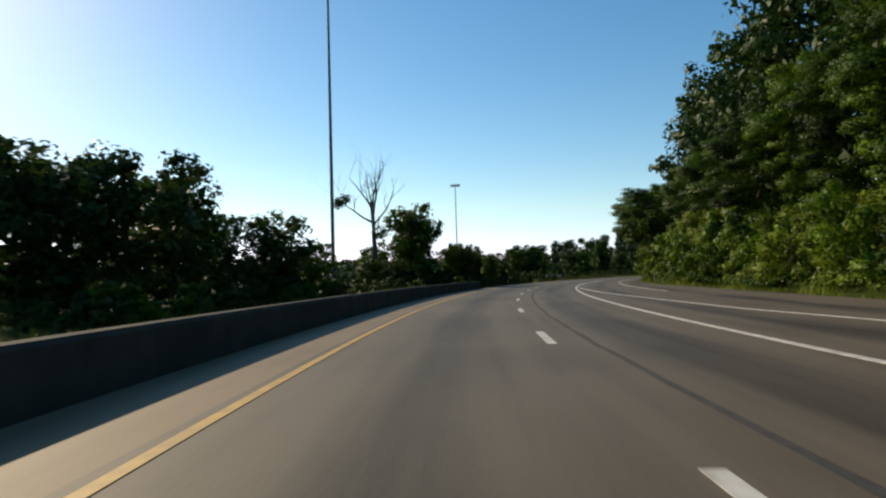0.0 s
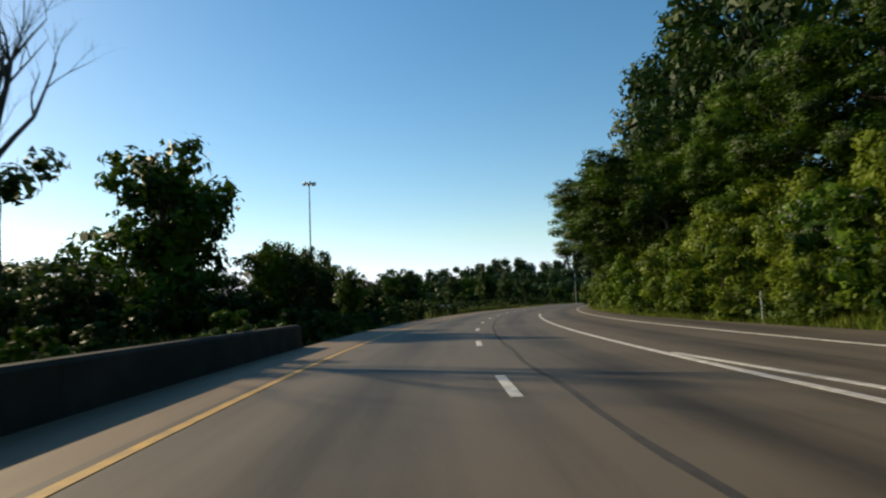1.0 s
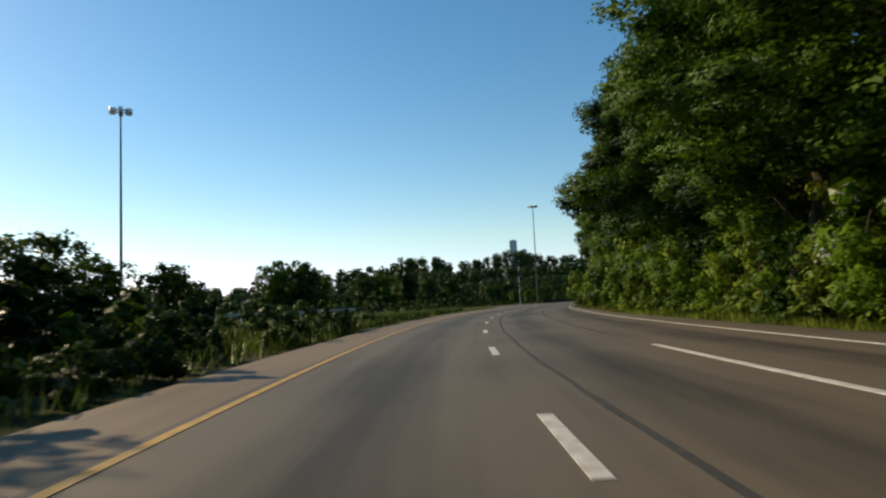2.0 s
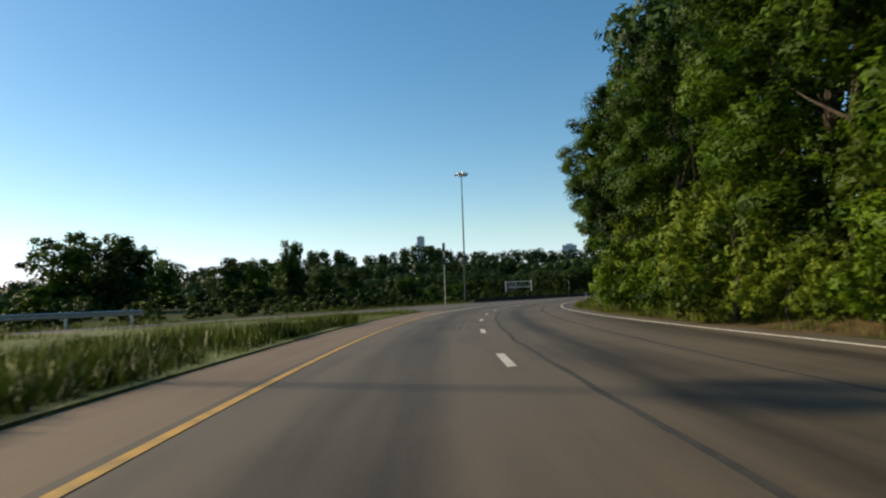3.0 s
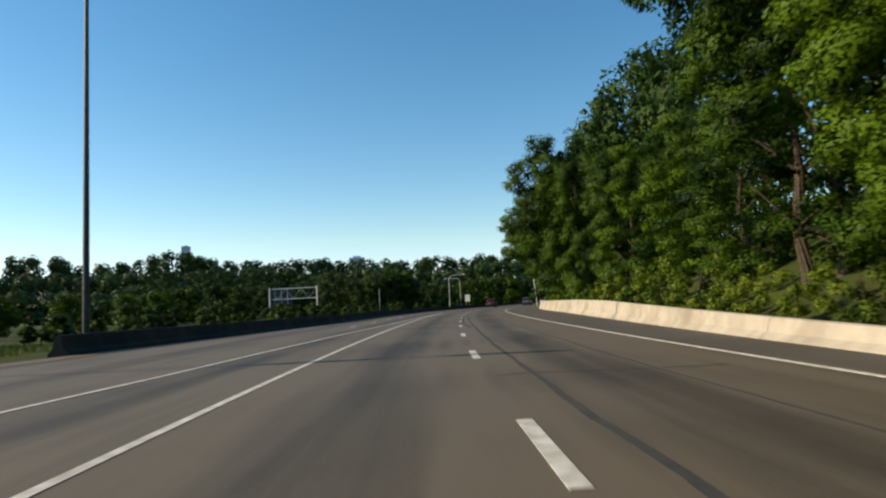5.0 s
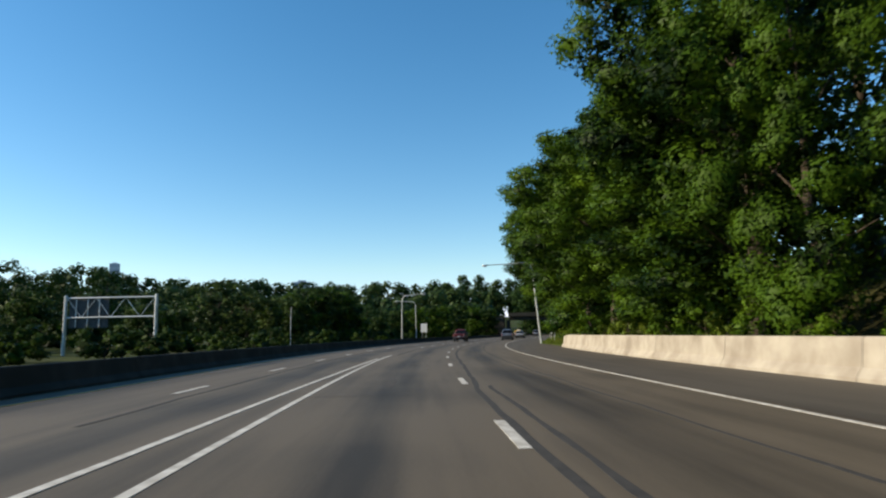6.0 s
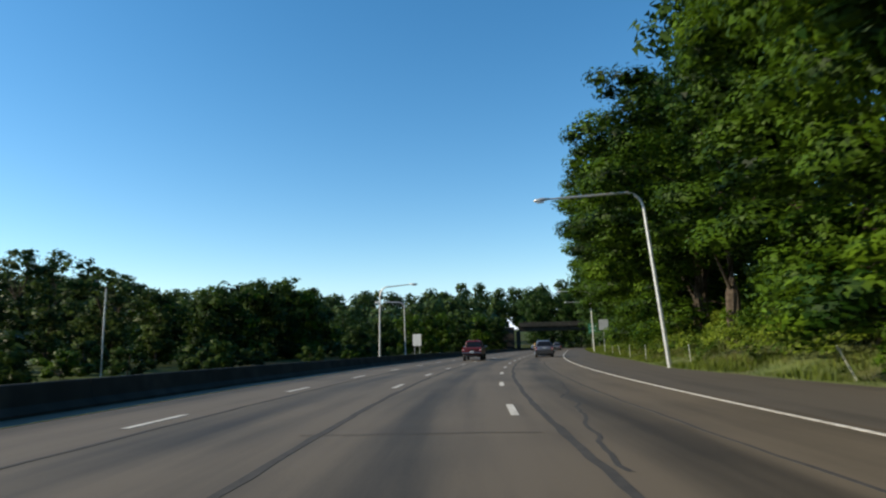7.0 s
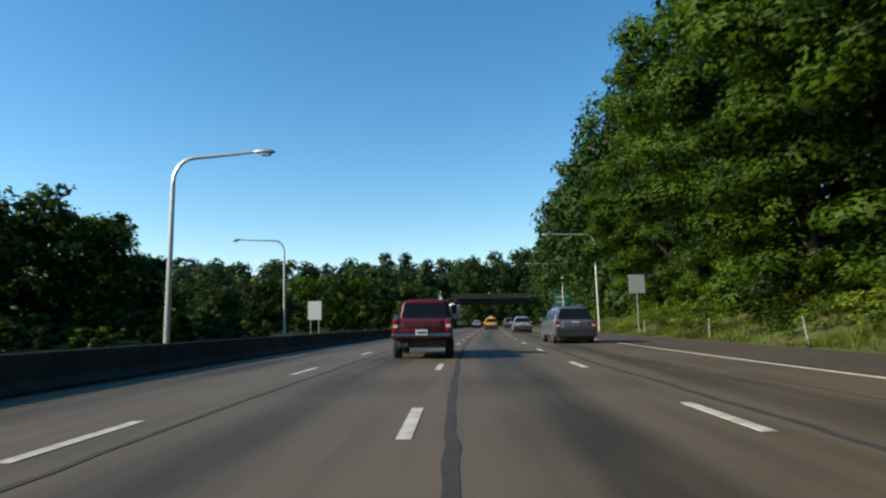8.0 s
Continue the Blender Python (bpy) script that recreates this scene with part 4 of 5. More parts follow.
grass_field("island_grass", "sunlit grass on the island beside the ramp", [(106, 156, lambda s: max(ramp_right(s) + 0.1, -22), lambda s: pave_left(s) + 0.1)], 100000, 0.24, 2, GRASS, 0.5)
grass_field("weeds", "tall dark green weeds at the edge of the shoulder", [(100, 130, lambda s: pave_left(s) - 5.5, lambda s: pave_left(s) - 0.15 - 0.5 * abs(noise.noise((s * 0.5, 0, 0)))), (106, 122, lambda s: pave_left(s) - 2.5, lambda s: pave_left(s) - 0.25), (130, 140, lambda s: pave_left(s) - 1.6, lambda s: pave_left(s) - 0.3)], 62000, 0.5, 6, WEED, 0.48)
grass_field("field_grass", "long meadow grass and weeds beyond the low wall", [(14, 112, lambda s: pave_left(s) - 8, lambda s: pave_left(s) - 0.5), (112, 150, lambda s: ramp_left(s) - 9, lambda s: ramp_left(s) - 0.2), (166, 205, lambda s: ramp_left(s) - 8, lambda s: ramp_left(s) - 3.2)], 40000, 0.40, 3, WEED, 0.6)
grass_field("dry_grass", "pale seeding grass on the verge", [(120, 182, lambda s: pave_right(s) + 0.2, lambda s: pave_right(s) + 2.4), (106, 154, lambda s: max(ramp_right(s) + 0.3, -18), lambda s: pave_left(s) - 0.4), (268, 345, lambda s: pave_right(s) + 1.5, lambda s: pave_right(s) + 4.0)], 14000, 0.45, 4, DRY_GRASS, 0.5)



def bank_vines(name, label, stretches, count, size, seed, mat):
    """Creepers and low growth that cover the cut bank: leaves over hummocks of ground, stretch by stretch (s0, s1, from, to, depth)."""
    rs = np.random.RandomState(seed)
    area = np.array([(b - a) * (e - c) for a, b, c, e, _ in stretches])
    pick = rs.choice(len(stretches), count, p=area / area.sum())
    t = np.array(stretches, float)[pick]
    s = t[:, 0] + (t[:, 1] - t[:, 0]) * rs.uniform(size=count)
    edge = np.interp(s, np.arange(0, 520), [pave_right(v) for v in range(520)])
    d = edge + t[:, 2] + (t[:, 3] - t[:, 2]) * rs.uniform(size=count)
    a = np.interp(s, RUN, HEADING)
    x, y = np.interp(s, RUN, LINE_X) + d * np.cos(a), np.interp(s, RUN, LINE_Y) - d * np.sin(a)
    hump = np.array([0.75 + 0.9 * noise.noise((p * 0.55, q * 0.55, 4)) + 0.4 * noise.noise((p * 1.7, q * 1.7, 8)) for p, q in zip(x, y)]).clip(0.1, 2)
    z = np.maximum(surface(x, y), -0.1) + t[:, 4] * hump * rs.uniform(0.5, 1.0, count) ** 0.5
    nrm = np.stack([-np.cos(a) * 0.55, np.sin(a) * 0.55, np.full(count, 0.8)], 1) + rs.normal(0, 0.4, (count, 3))
    nrm /= np.linalg.norm(nrm, axis=1)[:, None]
    tip = np.cross(nrm, rs.normal(size=(count, 3)))
    tip /= np.linalg.norm(tip, axis=1)[:, None] + 1e-9
    side = np.cross(nrm, tip)
    long = size * rs.uniform(0.6, 1.35, count)[:, None]
    pos = np.stack([x, y, z], 1)
    v = np.stack([pos - tip * long * 0.4 + side * long * 0.38, pos - tip * long * 0.4 - side * long * 0.38, pos + tip * long * 0.6], 1).reshape(-1, 3)
    tagged(new(name, triangles(name, v, mat)), label, "undergrowth", kind="stuff")


bank_vines("bank_vines", "sunlit creepers and weeds covering the steep bank", [(14, 118, 0.5, 7.5, 0.7), (118, 168, 0.9, 5.0, 0.55), (150, 184, 2.6, 6.5, 0.9)], 66000, 0.21, 14, VINE)
bank_vines("verge_weeds", "tall sunlit weeds along the foot of the wooded bank", [(272, 345, 1.5, 5.4, 1.15)], 24000, 0.17, 15, VINE)

# trodden dirt along the pavement edge
_bm = bmesh.new()
_rows = []
for _s in np.linspace(118, 188, 71):
    _end = 1.5 + 0.7 * noise.noise((_s * 0.21, 7, 0))
    _rows.append([_bm.verts.new(spot(_s, pave_right(_s) - 0.02 + _end * _k / 4, max(0.004, height_at(_s, pave_right(_s) + _end * _k / 4) + 0.05) * (_k < 4) + (height_at(_s, pave_right(_s) + _end) - 0.06) * (_k == 4) + 0.03 * noise.noise((_s, _k, 0)) * (_k > 0))) for _k in range(5)])
for _a, _b in zip(_rows, _rows[1:]):
    for _k in range(4):
        _bm.faces.new((_a[_k], _a[_k + 1], _b[_k + 1], _b[_k]))
tagged(mesh_object("dirt_verge", _bm, DIRT, smooth=True), "strip of brown dirt and gravel along the pavement edge", "dirt", kind="structure")

# bare clay where the bank is cut back before the barrier
_bm = bmesh.new()
_rows = []
for _s in np.linspace(170, 182, 49):
    _row = []
    for _k in range(15):
        _u = _k * 0.25
        _rise = 0.62 * min(1, _u / 1.6) * max(0.1, 1 - _u / 5) * (0.10 + 1.0 * math.exp(-((_s - 172.6) / 1.7) ** 2))
        _row.append(_bm.verts.new(spot(_s, pave_right(_s) + 0.15 + _u, max(-0.02, height_at(_s, pave_right(_s) + 0.15 + _u) - 0.06) + 0.9 * _rise + 0.20 * noise.noise((_s * 0.6, _u * 1.3, 0)) + 0.16 * noise.noise((_s * 2.1, _u * 2.6, 3)) + 0.06 * noise.noise((_s * 5.0, _u * 6.0, 5)))))
    _rows.append(_row)
for _a, _b in zip(_rows, _rows[1:]):
    for _k in range(14):
        _bm.faces.new((_a[_k], _a[_k + 1], _b[_k + 1], _b[_k]))
tagged(mesh_object("clay_bank", _bm, CLAY, smooth=True), "bare orange-brown clay bank at the road edge", "bank", kind="structure")

# ---- masts, lamps, posts and signs ----


def high_mast(s, d, height, seed):
    ob = thing("high_mast_light", "tall dark steel mast with a ring of floodlights", "street lamp", "high mast lights")
    bm = bmesh.new()
    tube(bm, [(0, 0, -0.3), (0, 0, height * 0.5), (0, 0, height)], [0.15, 0.11, 0.07], 12)
    part("pole", bm, MAST_STEEL, ob)
    bm = bmesh.new()
    tube(bm, [(0, 0, -0.25), (0, 0, 0.35)], [0.42, 0.42], 12)
    box(bm, -0.30, 0.30, -0.30, 0.30, -0.3, 0.3, 0.03)
    base = part("base_plate", bm, OLD_SHADE_CONCRETE, ob)
    bm = bmesh.new()
    ring = [(math.cos(k * math.pi / 6) * 0.55, math.sin(k * math.pi / 6) * 0.55, height - 0.25) for k in range(13)]
    tube(bm, ring, [0.045] * 13, 6)
    for k in range(4):
        a = k * math.pi / 2
        tube(bm, [(0, 0, height - 0.1), (math.cos(a) * 0.55, math.sin(a) * 0.55, height - 0.25)], [0.03, 0.03], 5)
    part("lamp_ring", bm, MAST_STEEL, ob)
    for k in range(6):
        a = k * math.pi / 3 + 0.3 + seed
        m = Matrix.Translation((math.cos(a) * 0.62, math.sin(a) * 0.62, height - 0.25)) @ Matrix.Rotation(a, 4, "Z")
        bm = bmesh.new()
        box(bm, -0.10, 0.42, -0.20, 0.20, -0.20, 0.16, 0.05)
        bmesh.ops.transform(bm, matrix=m, verts=bm.verts)
        head = part("floodlight", bm, GALVANISED, ob)
        bm = bmesh.new()
        box(bm, -0.04, 0.36, -0.16, 0.16, -0.235, -0.203, 0.01)
        bmesh.ops.transform(bm, matrix=m, verts=bm.verts)
        part("lens", bm, LAMP_GLASS, head)
    ob.matrix_world = Matrix.Translation(spot(s, d, height_at(s, d)))
    return ob


high_mast(56.6, -14.6, 27, 0.0)
high_mast(131.2, -34.4, 20.0, 0.3)
high_mast(208.7, -16.1, 20.1, 0.1)


def street_lamp(s, d, height, reach, lean, label, z=None, turn=0.0):
    """A bent-arm road lamp; reach > 0 hangs to the right of the road."""
    ob = thing("street_lamp", label, "street lamp", "bent-arm road lamps")
    sign, span = (1 if reach > 0 else -1), abs(reach)
    bm = bmesh.new()
    tube(bm, [(0, 0, -0.3), (0, 0, height * 0.55), (0, 0, height - 1.1)], [0.105, 0.085, 0.07], 10)
    part("pole", bm, GALVANISED, ob)
    bm = bmesh.new()
    pts = [(0, 0, height - 1.1)]
    for k in range(1, 7):
        a = k / 6 * math.pi / 2
        pts.append((sign * 0.75 * (1 - math.cos(a)), 0, height - 1.1 + 0.85 * math.sin(a)))
    pts += [(sign * (0.75 + (span - 0.75) * 0.5), 0, height - 0.16), (sign * (span - 0.35), 0, height - 0.08)]
    tube(bm, pts, [0.07] + [0.062] * 6 + [0.05, 0.042], 8)
    part("arm", bm, GALVANISED, ob)
    bm = bmesh.new()
    rings = []
    for x, w, h0, h1 in ((span - 0.40, 0.04, -0.03, 0.04), (span - 0.25, 0.10, -0.05, 0.08), (span, 0.16, -0.09, 0.10), (span + 0.25, 0.13, -0.08, 0.07), (span + 0.36, 0.05, -0.03, 0.02)):
        rings.append([(sign * x, math.cos(q) * w, height - 0.08 + (h0 + h1) / 2 + math.sin(q) * (h1 - h0) / 2) for q in [k * math.pi / 5 for k in range(10)]])
    loft(bm, rings)
    head = part("lamp_head", bm, GALVANISED, ob, smooth=True)
    bm = bmesh.new()
    box(bm, min(sign * (span - 0.12), sign * (span + 0.2)), max(sign * (span - 0.12), sign * (span + 0.2)), -0.11, 0.11, height - 0.21, height - 0.165, 0.015)
    part("lens", bm, LAMP_GLASS, head)
    m = on_road(s, d, height_at(s, d) if z is None else z, turn)
    ob.matrix_world = m @ Matrix.Rotation(radians(lean), 4, "Y")
    return ob


street_lamp(309.6, -12.6, 7.1, 3.2, 0.5, "pale galvanised road lamp behind the median barrier")
street_lamp(333.4, -16.1, 7.4, -3.6, -1.0, "galvanised road lamp with its arm over the far carriageway")
street_lamp(282.0, 7.4, 8.6, -4.6, -5.0, "leaning pale road lamp on the grass verge")
street_lamp(345.0, 8.0, 8.9, -4.2, -1.0, "pale road lamp on the verge")
_pole = thing("utility_pole", "thin weathered pole in front of dark trees", "pole")
_bm = bmesh.new()
tube(_bm, [(0, 0, -0.4), (0, 0, 2.0), (0.02, 0, 3.9)], [0.045, 0.04, 0.034], 9)
part("shaft", _bm, GALVANISED, _pole)
_bm = bmesh.new()
tube(_bm, [(0.02, 0, 3.88), (0.02, 0, 3.95)], [0.06, 0.04], 9)
part("cap", _bm, MAST_STEEL, _pole)
_pole.matrix_world = on_road(277.8, -16.6, 0.0)
street_lamp(384.0, 9.2, 9.6, -5.0, 0.0, "pale road lamp on the verge")


def marker_post(s, d, lean, turn):
    ob = thing("marker_post", "slim white plastic marker post in the grass", "post", "white marker posts")
    bm = bmesh.new()
    box(bm, -0.019, 0.019, -0.013, 0.013, -0.2, 1.0, 0.006)
    part("post", bm, WHITE_PLASTIC, ob)
    bm = bmesh.new()
    box(bm, -0.022, 0.022, -0.020, -0.0145, 0.80, 0.94)
    part("reflector", bm, SIGN_BACK, ob)
    ob.matrix_world = on_road(s, d, max(0, height_at(s, d)), turn) @ Matrix.Rotation(radians(lean), 4, "Y")


for _s, _d, _l in ((151.0, 6.3, -28), (163.0, 6.0, 2), (174.6, 5.7, -6), (270.0, 9.2, -24), (284.0, 8.8, -3), (296.0, 8.8, 0), (303.5, 8.75, 0), (310.0, 8.7, -8), (319.5, 8.8, 2), (332.0, 8.8, 0), (66.0, 8.9, 0)):
    marker_post(_s, _d, _l, 0)


def guard_rail(s0, s1):
    """A W-beam steel rail on posts along the far edge of the ramp."""
    ob = thing("guard_rail", "weathered steel guard rail beyond the merging ramp", "guard rail")
    section = ((0.0, 0.50), (0.045, 0.54), (0.045, 0.59), (0.01, 0.63), (0.01, 0.67), (0.045, 0.71), (0.045, 0.76), (0.0, 0.80))
    bm = bmesh.new()
    rows = []
    for k in range(15):
        s = s0 + (s1 - s0) * k / 14
        rows.append([bm.verts.new(spot(s, ramp_left(s) - 1.0 + x, z)) for x, z in section] + [bm.verts.new(spot(s, ramp_left(s) - 1.006, z)) for z in (0.80, 0.50)])
    for a, b in zip(rows, rows[1:]):
        for i in range(len(a)):
            bm.faces.new((a[i], a[(i + 1) % len(a)], b[(i + 1) % len(a)], b[i]))
    bmesh.ops.recalc_face_normals(bm, faces=bm.faces)
    part("rail", bm, GALVANISED, ob)
    for k in range(8):
        s = s0 + 0.5 + (s1 - s0 - 1.0) * k / 7
        bm = bmesh.new()
        box(bm, -0.06, 0.06, -0.05, 0.05, -0.5, 0.82, 0.008)
        bmesh.ops.transform(bm, matrix=on_road(s, ramp_left(s) - 1.07, 0.0), verts=bm.verts)
        part("post", bm, GALVANISED, ob)


guard_rail(124, 147)


def antenna_pole(s, d, height):
    ob = thing("antenna_pole", "slim grey pole carrying two dark antenna boxes", "pole")
    bm = bmesh.new()
    tube(bm, [(0, 0, -0.3), (0, 0, height)], [0.065, 0.05], 10)
    part("pole", bm, GALVANISED, ob)
    for z0, z1 in ((height - 1.15, height - 0.05), (height - 2.95, height - 1.9)):
        bm = bmesh.new()
        for x in (-0.14, 0.02):
            box(bm, x, x + 0.12, -0.16, 0.16, z0, z1, 0.03)
        box(bm, -0.04, 0.04, -0.12, 0.12, z0 + 0.1, z1 - 0.1, 0.01)
        part("antenna_box", bm, PANEL_BLACK, ob)
    ob.matrix_world = on_road(s, d, height_at(s, d))


antenna_pole(193.6, -13.9, 8.1)


def sign_gantry():
    ob = thing("sign_gantry", "back of a steel sign gantry beyond the median", "sign")
    for x in (-3.1, 3.1):
        bm = bmesh.new()
        tube(bm, [(x, 0, -0.4), (x, 0, 4.1)], [0.13, 0.10], 10)
        part("post", bm, GALVANISED, ob)
    for z in (2.6, 3.9):
        bm = bmesh.new()
        tube(bm, [(-3.1, 0, z), (3.1, 0, z)], [0.06, 0.06], 8)
        part("beam", bm, GALVANISED, ob)
    bm = bmesh.new()
    for k in range(7):
        tube(bm, [(-3.0 + k, 0, 2.6 if k % 2 else 3.9), (-2.0 + k if k < 6 else 3.0, 0, 3.9 if k % 2 else 2.6)], [0.025, 0.025], 5)
    part("lattice", bm, GALVANISED, ob)
    bm = bmesh.new()
    box(bm, -2.9, -0.2, 0.1, 0.14, 1.9, 4.0, 0.01)
    # Dark steel instead of sign aluminium: the panel's shade is put into its colour.
    panel = part("sign_panel", bm, MAST_STEEL, ob, "plain back of a sign panel, coloured dark for shade")
    for x in (-2.4, -1.6, -0.8):
        bm = bmesh.new()
        box(bm, x - 0.03, x + 0.03, 0.03, 0.098, 1.95, 3.95)
        part("stiffener", bm, GALVANISED, panel)
    ob.matrix_world = on_road(259.3, -22.6, 0.0)


sign_gantry()


def road_sign(s, d, z0, z1, width, mat, legs, label, bars, turn=0.0):
    ob = thing("road_sign", label, "sign")
    for x in ([-width * 0.3, width * 0.3] if legs == 2 else [0.0]):
        bm = bmesh.new()
        box(bm, x - 0.04, x + 0.04, 0.03, 0.10, -0.6, z1 - 0.1, 0.01)
        part("post", bm, GALVANISED, ob)
    bm = bmesh.new()
    box(bm, -width / 2, width / 2, -0.012, 0.028, z0, z1, 0.006)
    panel = part("sign_panel", bm, mat, ob)
    for k in range(bars):
        bm = bmesh.new()
        z = z1 - (z1 - z0) * (k + 0.7) / (bars + 0.4)
        box(bm, -width * 0.36, width * (0.36 - 0.12 * (k % 2)), -0.018, -0.0125, z - 0.05, z + 0.05)
        part("text_bar", bm, INK if mat is SIGN_WHITE else SIGN_WHITE, panel)
    ob.matrix_world = on_road(s, d, height_at(s, d), turn)


road_sign(350.0, -18.6, 1.5, 3.3, 1.35, SIGN_WHITE, 2, "white rectangular sign board on two posts", 0)
road_sign(334.0, 8.9, 2.9, 4.2, 1.1, SIGN_BACK, 1, "grey sign board on a single post by the trees", 0)
road_sign(391.0, 9.8, 3.4, 5.4, 2.6, SIGN_GREEN, 2, "green direction sign beside the road", 2)


def overpass(s):
    """A road bridge over the highway ahead."""
    ob = thing("overpass", "shade-dark weathered concrete overpass crossing the highway ahead", "bridge")
    bm = bmesh.new()
    box(bm, -11, 26, -4.5, 4.5, 6.7, 7.15, 0.03)
    part("deck", bm, OLD_SHADE_CONCRETE, ob)
    for y in (-4.5, 4.2):
        bm = bmesh.new()
        box(bm, -11, 26, y, y + 0.3, 7.15, 7.95, 0.03)
        part("parapet", bm, OLD_SHADE_CONCRETE, ob)
    for x0, x1 in ((-24, -12.4), (13.2, 27)):
        bm = bmesh.new()
        box(bm, x0, x1, -5.0, 5.0, -0.5, 6.66, 0.05)
        part("abutment", bm, OLD_SHADE_CONCRETE, ob)
    for y in (-3.4, -1.1, 1.1, 3.4):
        bm = bmesh.new()
        box(bm, -11, 26, y - 0.25, y + 0.25, 5.5, 6.7, 0.02)
        part("girder", bm, OLD_SHADE_CONCRETE, ob)
    for x in (-11.2, 12.0):
        bm = bmesh.new()
        box(bm, x - 0.6, x + 0.6, -4.3, 4.3, -0.5, 5.5, 0.05)
        part("pier", bm, OLD_SHADE_CONCRETE, ob)
    ob.matrix_world = on_road(s, 0.0, 0.0, 6)


overpass(445)


def tower(az, distance, width, height, floors, bays, label):
    """A far office tower over the trees, with its rows of windows."""
    ob = thing("office_tower", label, "building", "towers on the skyline")
    bm = bmesh.new()
    box(bm, -width / 2, width / 2, -width / 2, width / 2, 0, height, 0.3)
    wall = part("wall", bm, TOWER, ob)
    bm = bmesh.new()
    box(bm, -width * 0.25, width * 0.25, -width * 0.25, width * 0.25, height, height + width * 0.12, 0.2)
    part("roof_house", bm, TOWER, ob)
    me = None
    for f in range(floors):
        for b in range(bays):
            if me is None:
                bm = bmesh.new()
                box(bm, -width / bays * 0.36, width / bays * 0.36, -0.2, 0.1, -height / floors * 0.3, height / floors * 0.3)
                pane = part("window", bm, TOWER_GLASS, wall)
                me = pane.data
            else:
                pane = new("window", me)
                pane.parent = wall
            pane.location = (-width / 2 + width * (b + 0.5) / bays, -width / 2 - 0.15, height * (f + 0.55) / floors)
    a = radians(az)
    ob.matrix_world = pose(45 + math.sin(a) * distance, 135 + math.cos(a) * distance, 5, 0, 0, -az)


tower(28.3, 900, 11, 84, 14, 4, "pale hazy office tower above the trees")
tower(29.3, 930, 9, 72, 11, 3, "hazy slim tower above the trees")
tower(21.9, 950, 16, 52, 9, 5, "hazy wide building above the trees")
tower(42.0, 800, 18, 56, 8, 6, "hazy wide building above the wooded hill")

# ---- vehicles ----


def car_ring(y, zb, zt, half, belly=0.86, shoulder=0.95):
    """A rounded body cross-section: (x, y, z) points round the middle."""
    t = zt - zb
    right = [(half * 0.5, zb - 0.01), (half * belly, zb + 0.02), (half * 0.96, zb + t * 0.12), (half * 0.99, zb + t * 0.30), (half, zb + t * 0.52), (half * 0.99, zb + t * 0.74), (half * shoulder, zt - 0.035), (half * shoulder * 0.93, zt - 0.006), (half * 0.5, zt + 0.012)]
    return [(x, y, z) for x, z in right] + [(-x, y, z) for x, z in reversed(right)]


def cabin_ring(y, zb, zt, hb, ht):
    right = [(hb, zb), (hb * 0.68 + ht * 0.32, zb + (zt - zb) * 0.34), (hb * 0.33 + ht * 0.67, zb + (zt - zb) * 0.68), (ht * 1.0, zt - 0.10), (ht * 0.955, zt - 0.045), (ht * 0.85, zt - 0.012), (ht * 0.45, zt + 0.008)]
    return [(x, y, z) for x, z in right] + [(-x, y, z) for x, z in reversed(right)]


def rounded(ob, angle=38):
    """Smooth shading that keeps true creases."""
    ob.data.polygons.foreach_set("use_smooth", [True] * len(ob.data.polygons))
    ob.data.set_sharp_from_angle(angle=radians(angle))
    return ob


def wheel(parent, x, y, radius, width):
    sign = 1 if x > 0 else -1
    bm = bmesh.new()
    outline = [(radius * 0.62, -width / 2), (radius * 0.93, -width / 2), (radius, -width * 0.32), (radius, width * 0.32), (radius * 0.93, width / 2), (radius * 0.62, width / 2)]
    rings = []
    for k in range(20):
        a = 2 * math.pi * k / 20
        rings.append([(x + w, y + math.cos(a) * r, radius + math.sin(a) * r) for r, w in outline])
    made = [[bm.verts.new(p) for p in r] for r in rings]
    for k in range(20):
        r0, r1 = made[k], made[(k + 1) % 20]
        for i in range(len(outline)):
            bm.faces.new((r0[i], r0[(i + 1) % len(outline)], r1[(i + 1) % len(outline)], r1[i]))
    bmesh.ops.recalc_face_normals(bm, faces=bm.faces)
    hub = new("wheel")
    hub.parent = parent
    part("tyre", bm, RUBBER, hub, smooth=True)
    bm = bmesh.new()
    tube(bm, [(x + sign * width * 0.12, y, radius), (x + sign * width * 0.40, y, radius)], [radius * 0.62, radius * 0.60], 18)
    for k in range(5):
        a = 2 * math.pi * k / 5
        tube(bm, [(x + sign * width * 0.46, y, radius), (x + sign * width * 0.42, y + math.cos(a) * radius * 0.56, radius + math.sin(a) * radius * 0.56)], [0.05, 0.035], 5)
    part("rim", bm, RIM_METAL, hub)


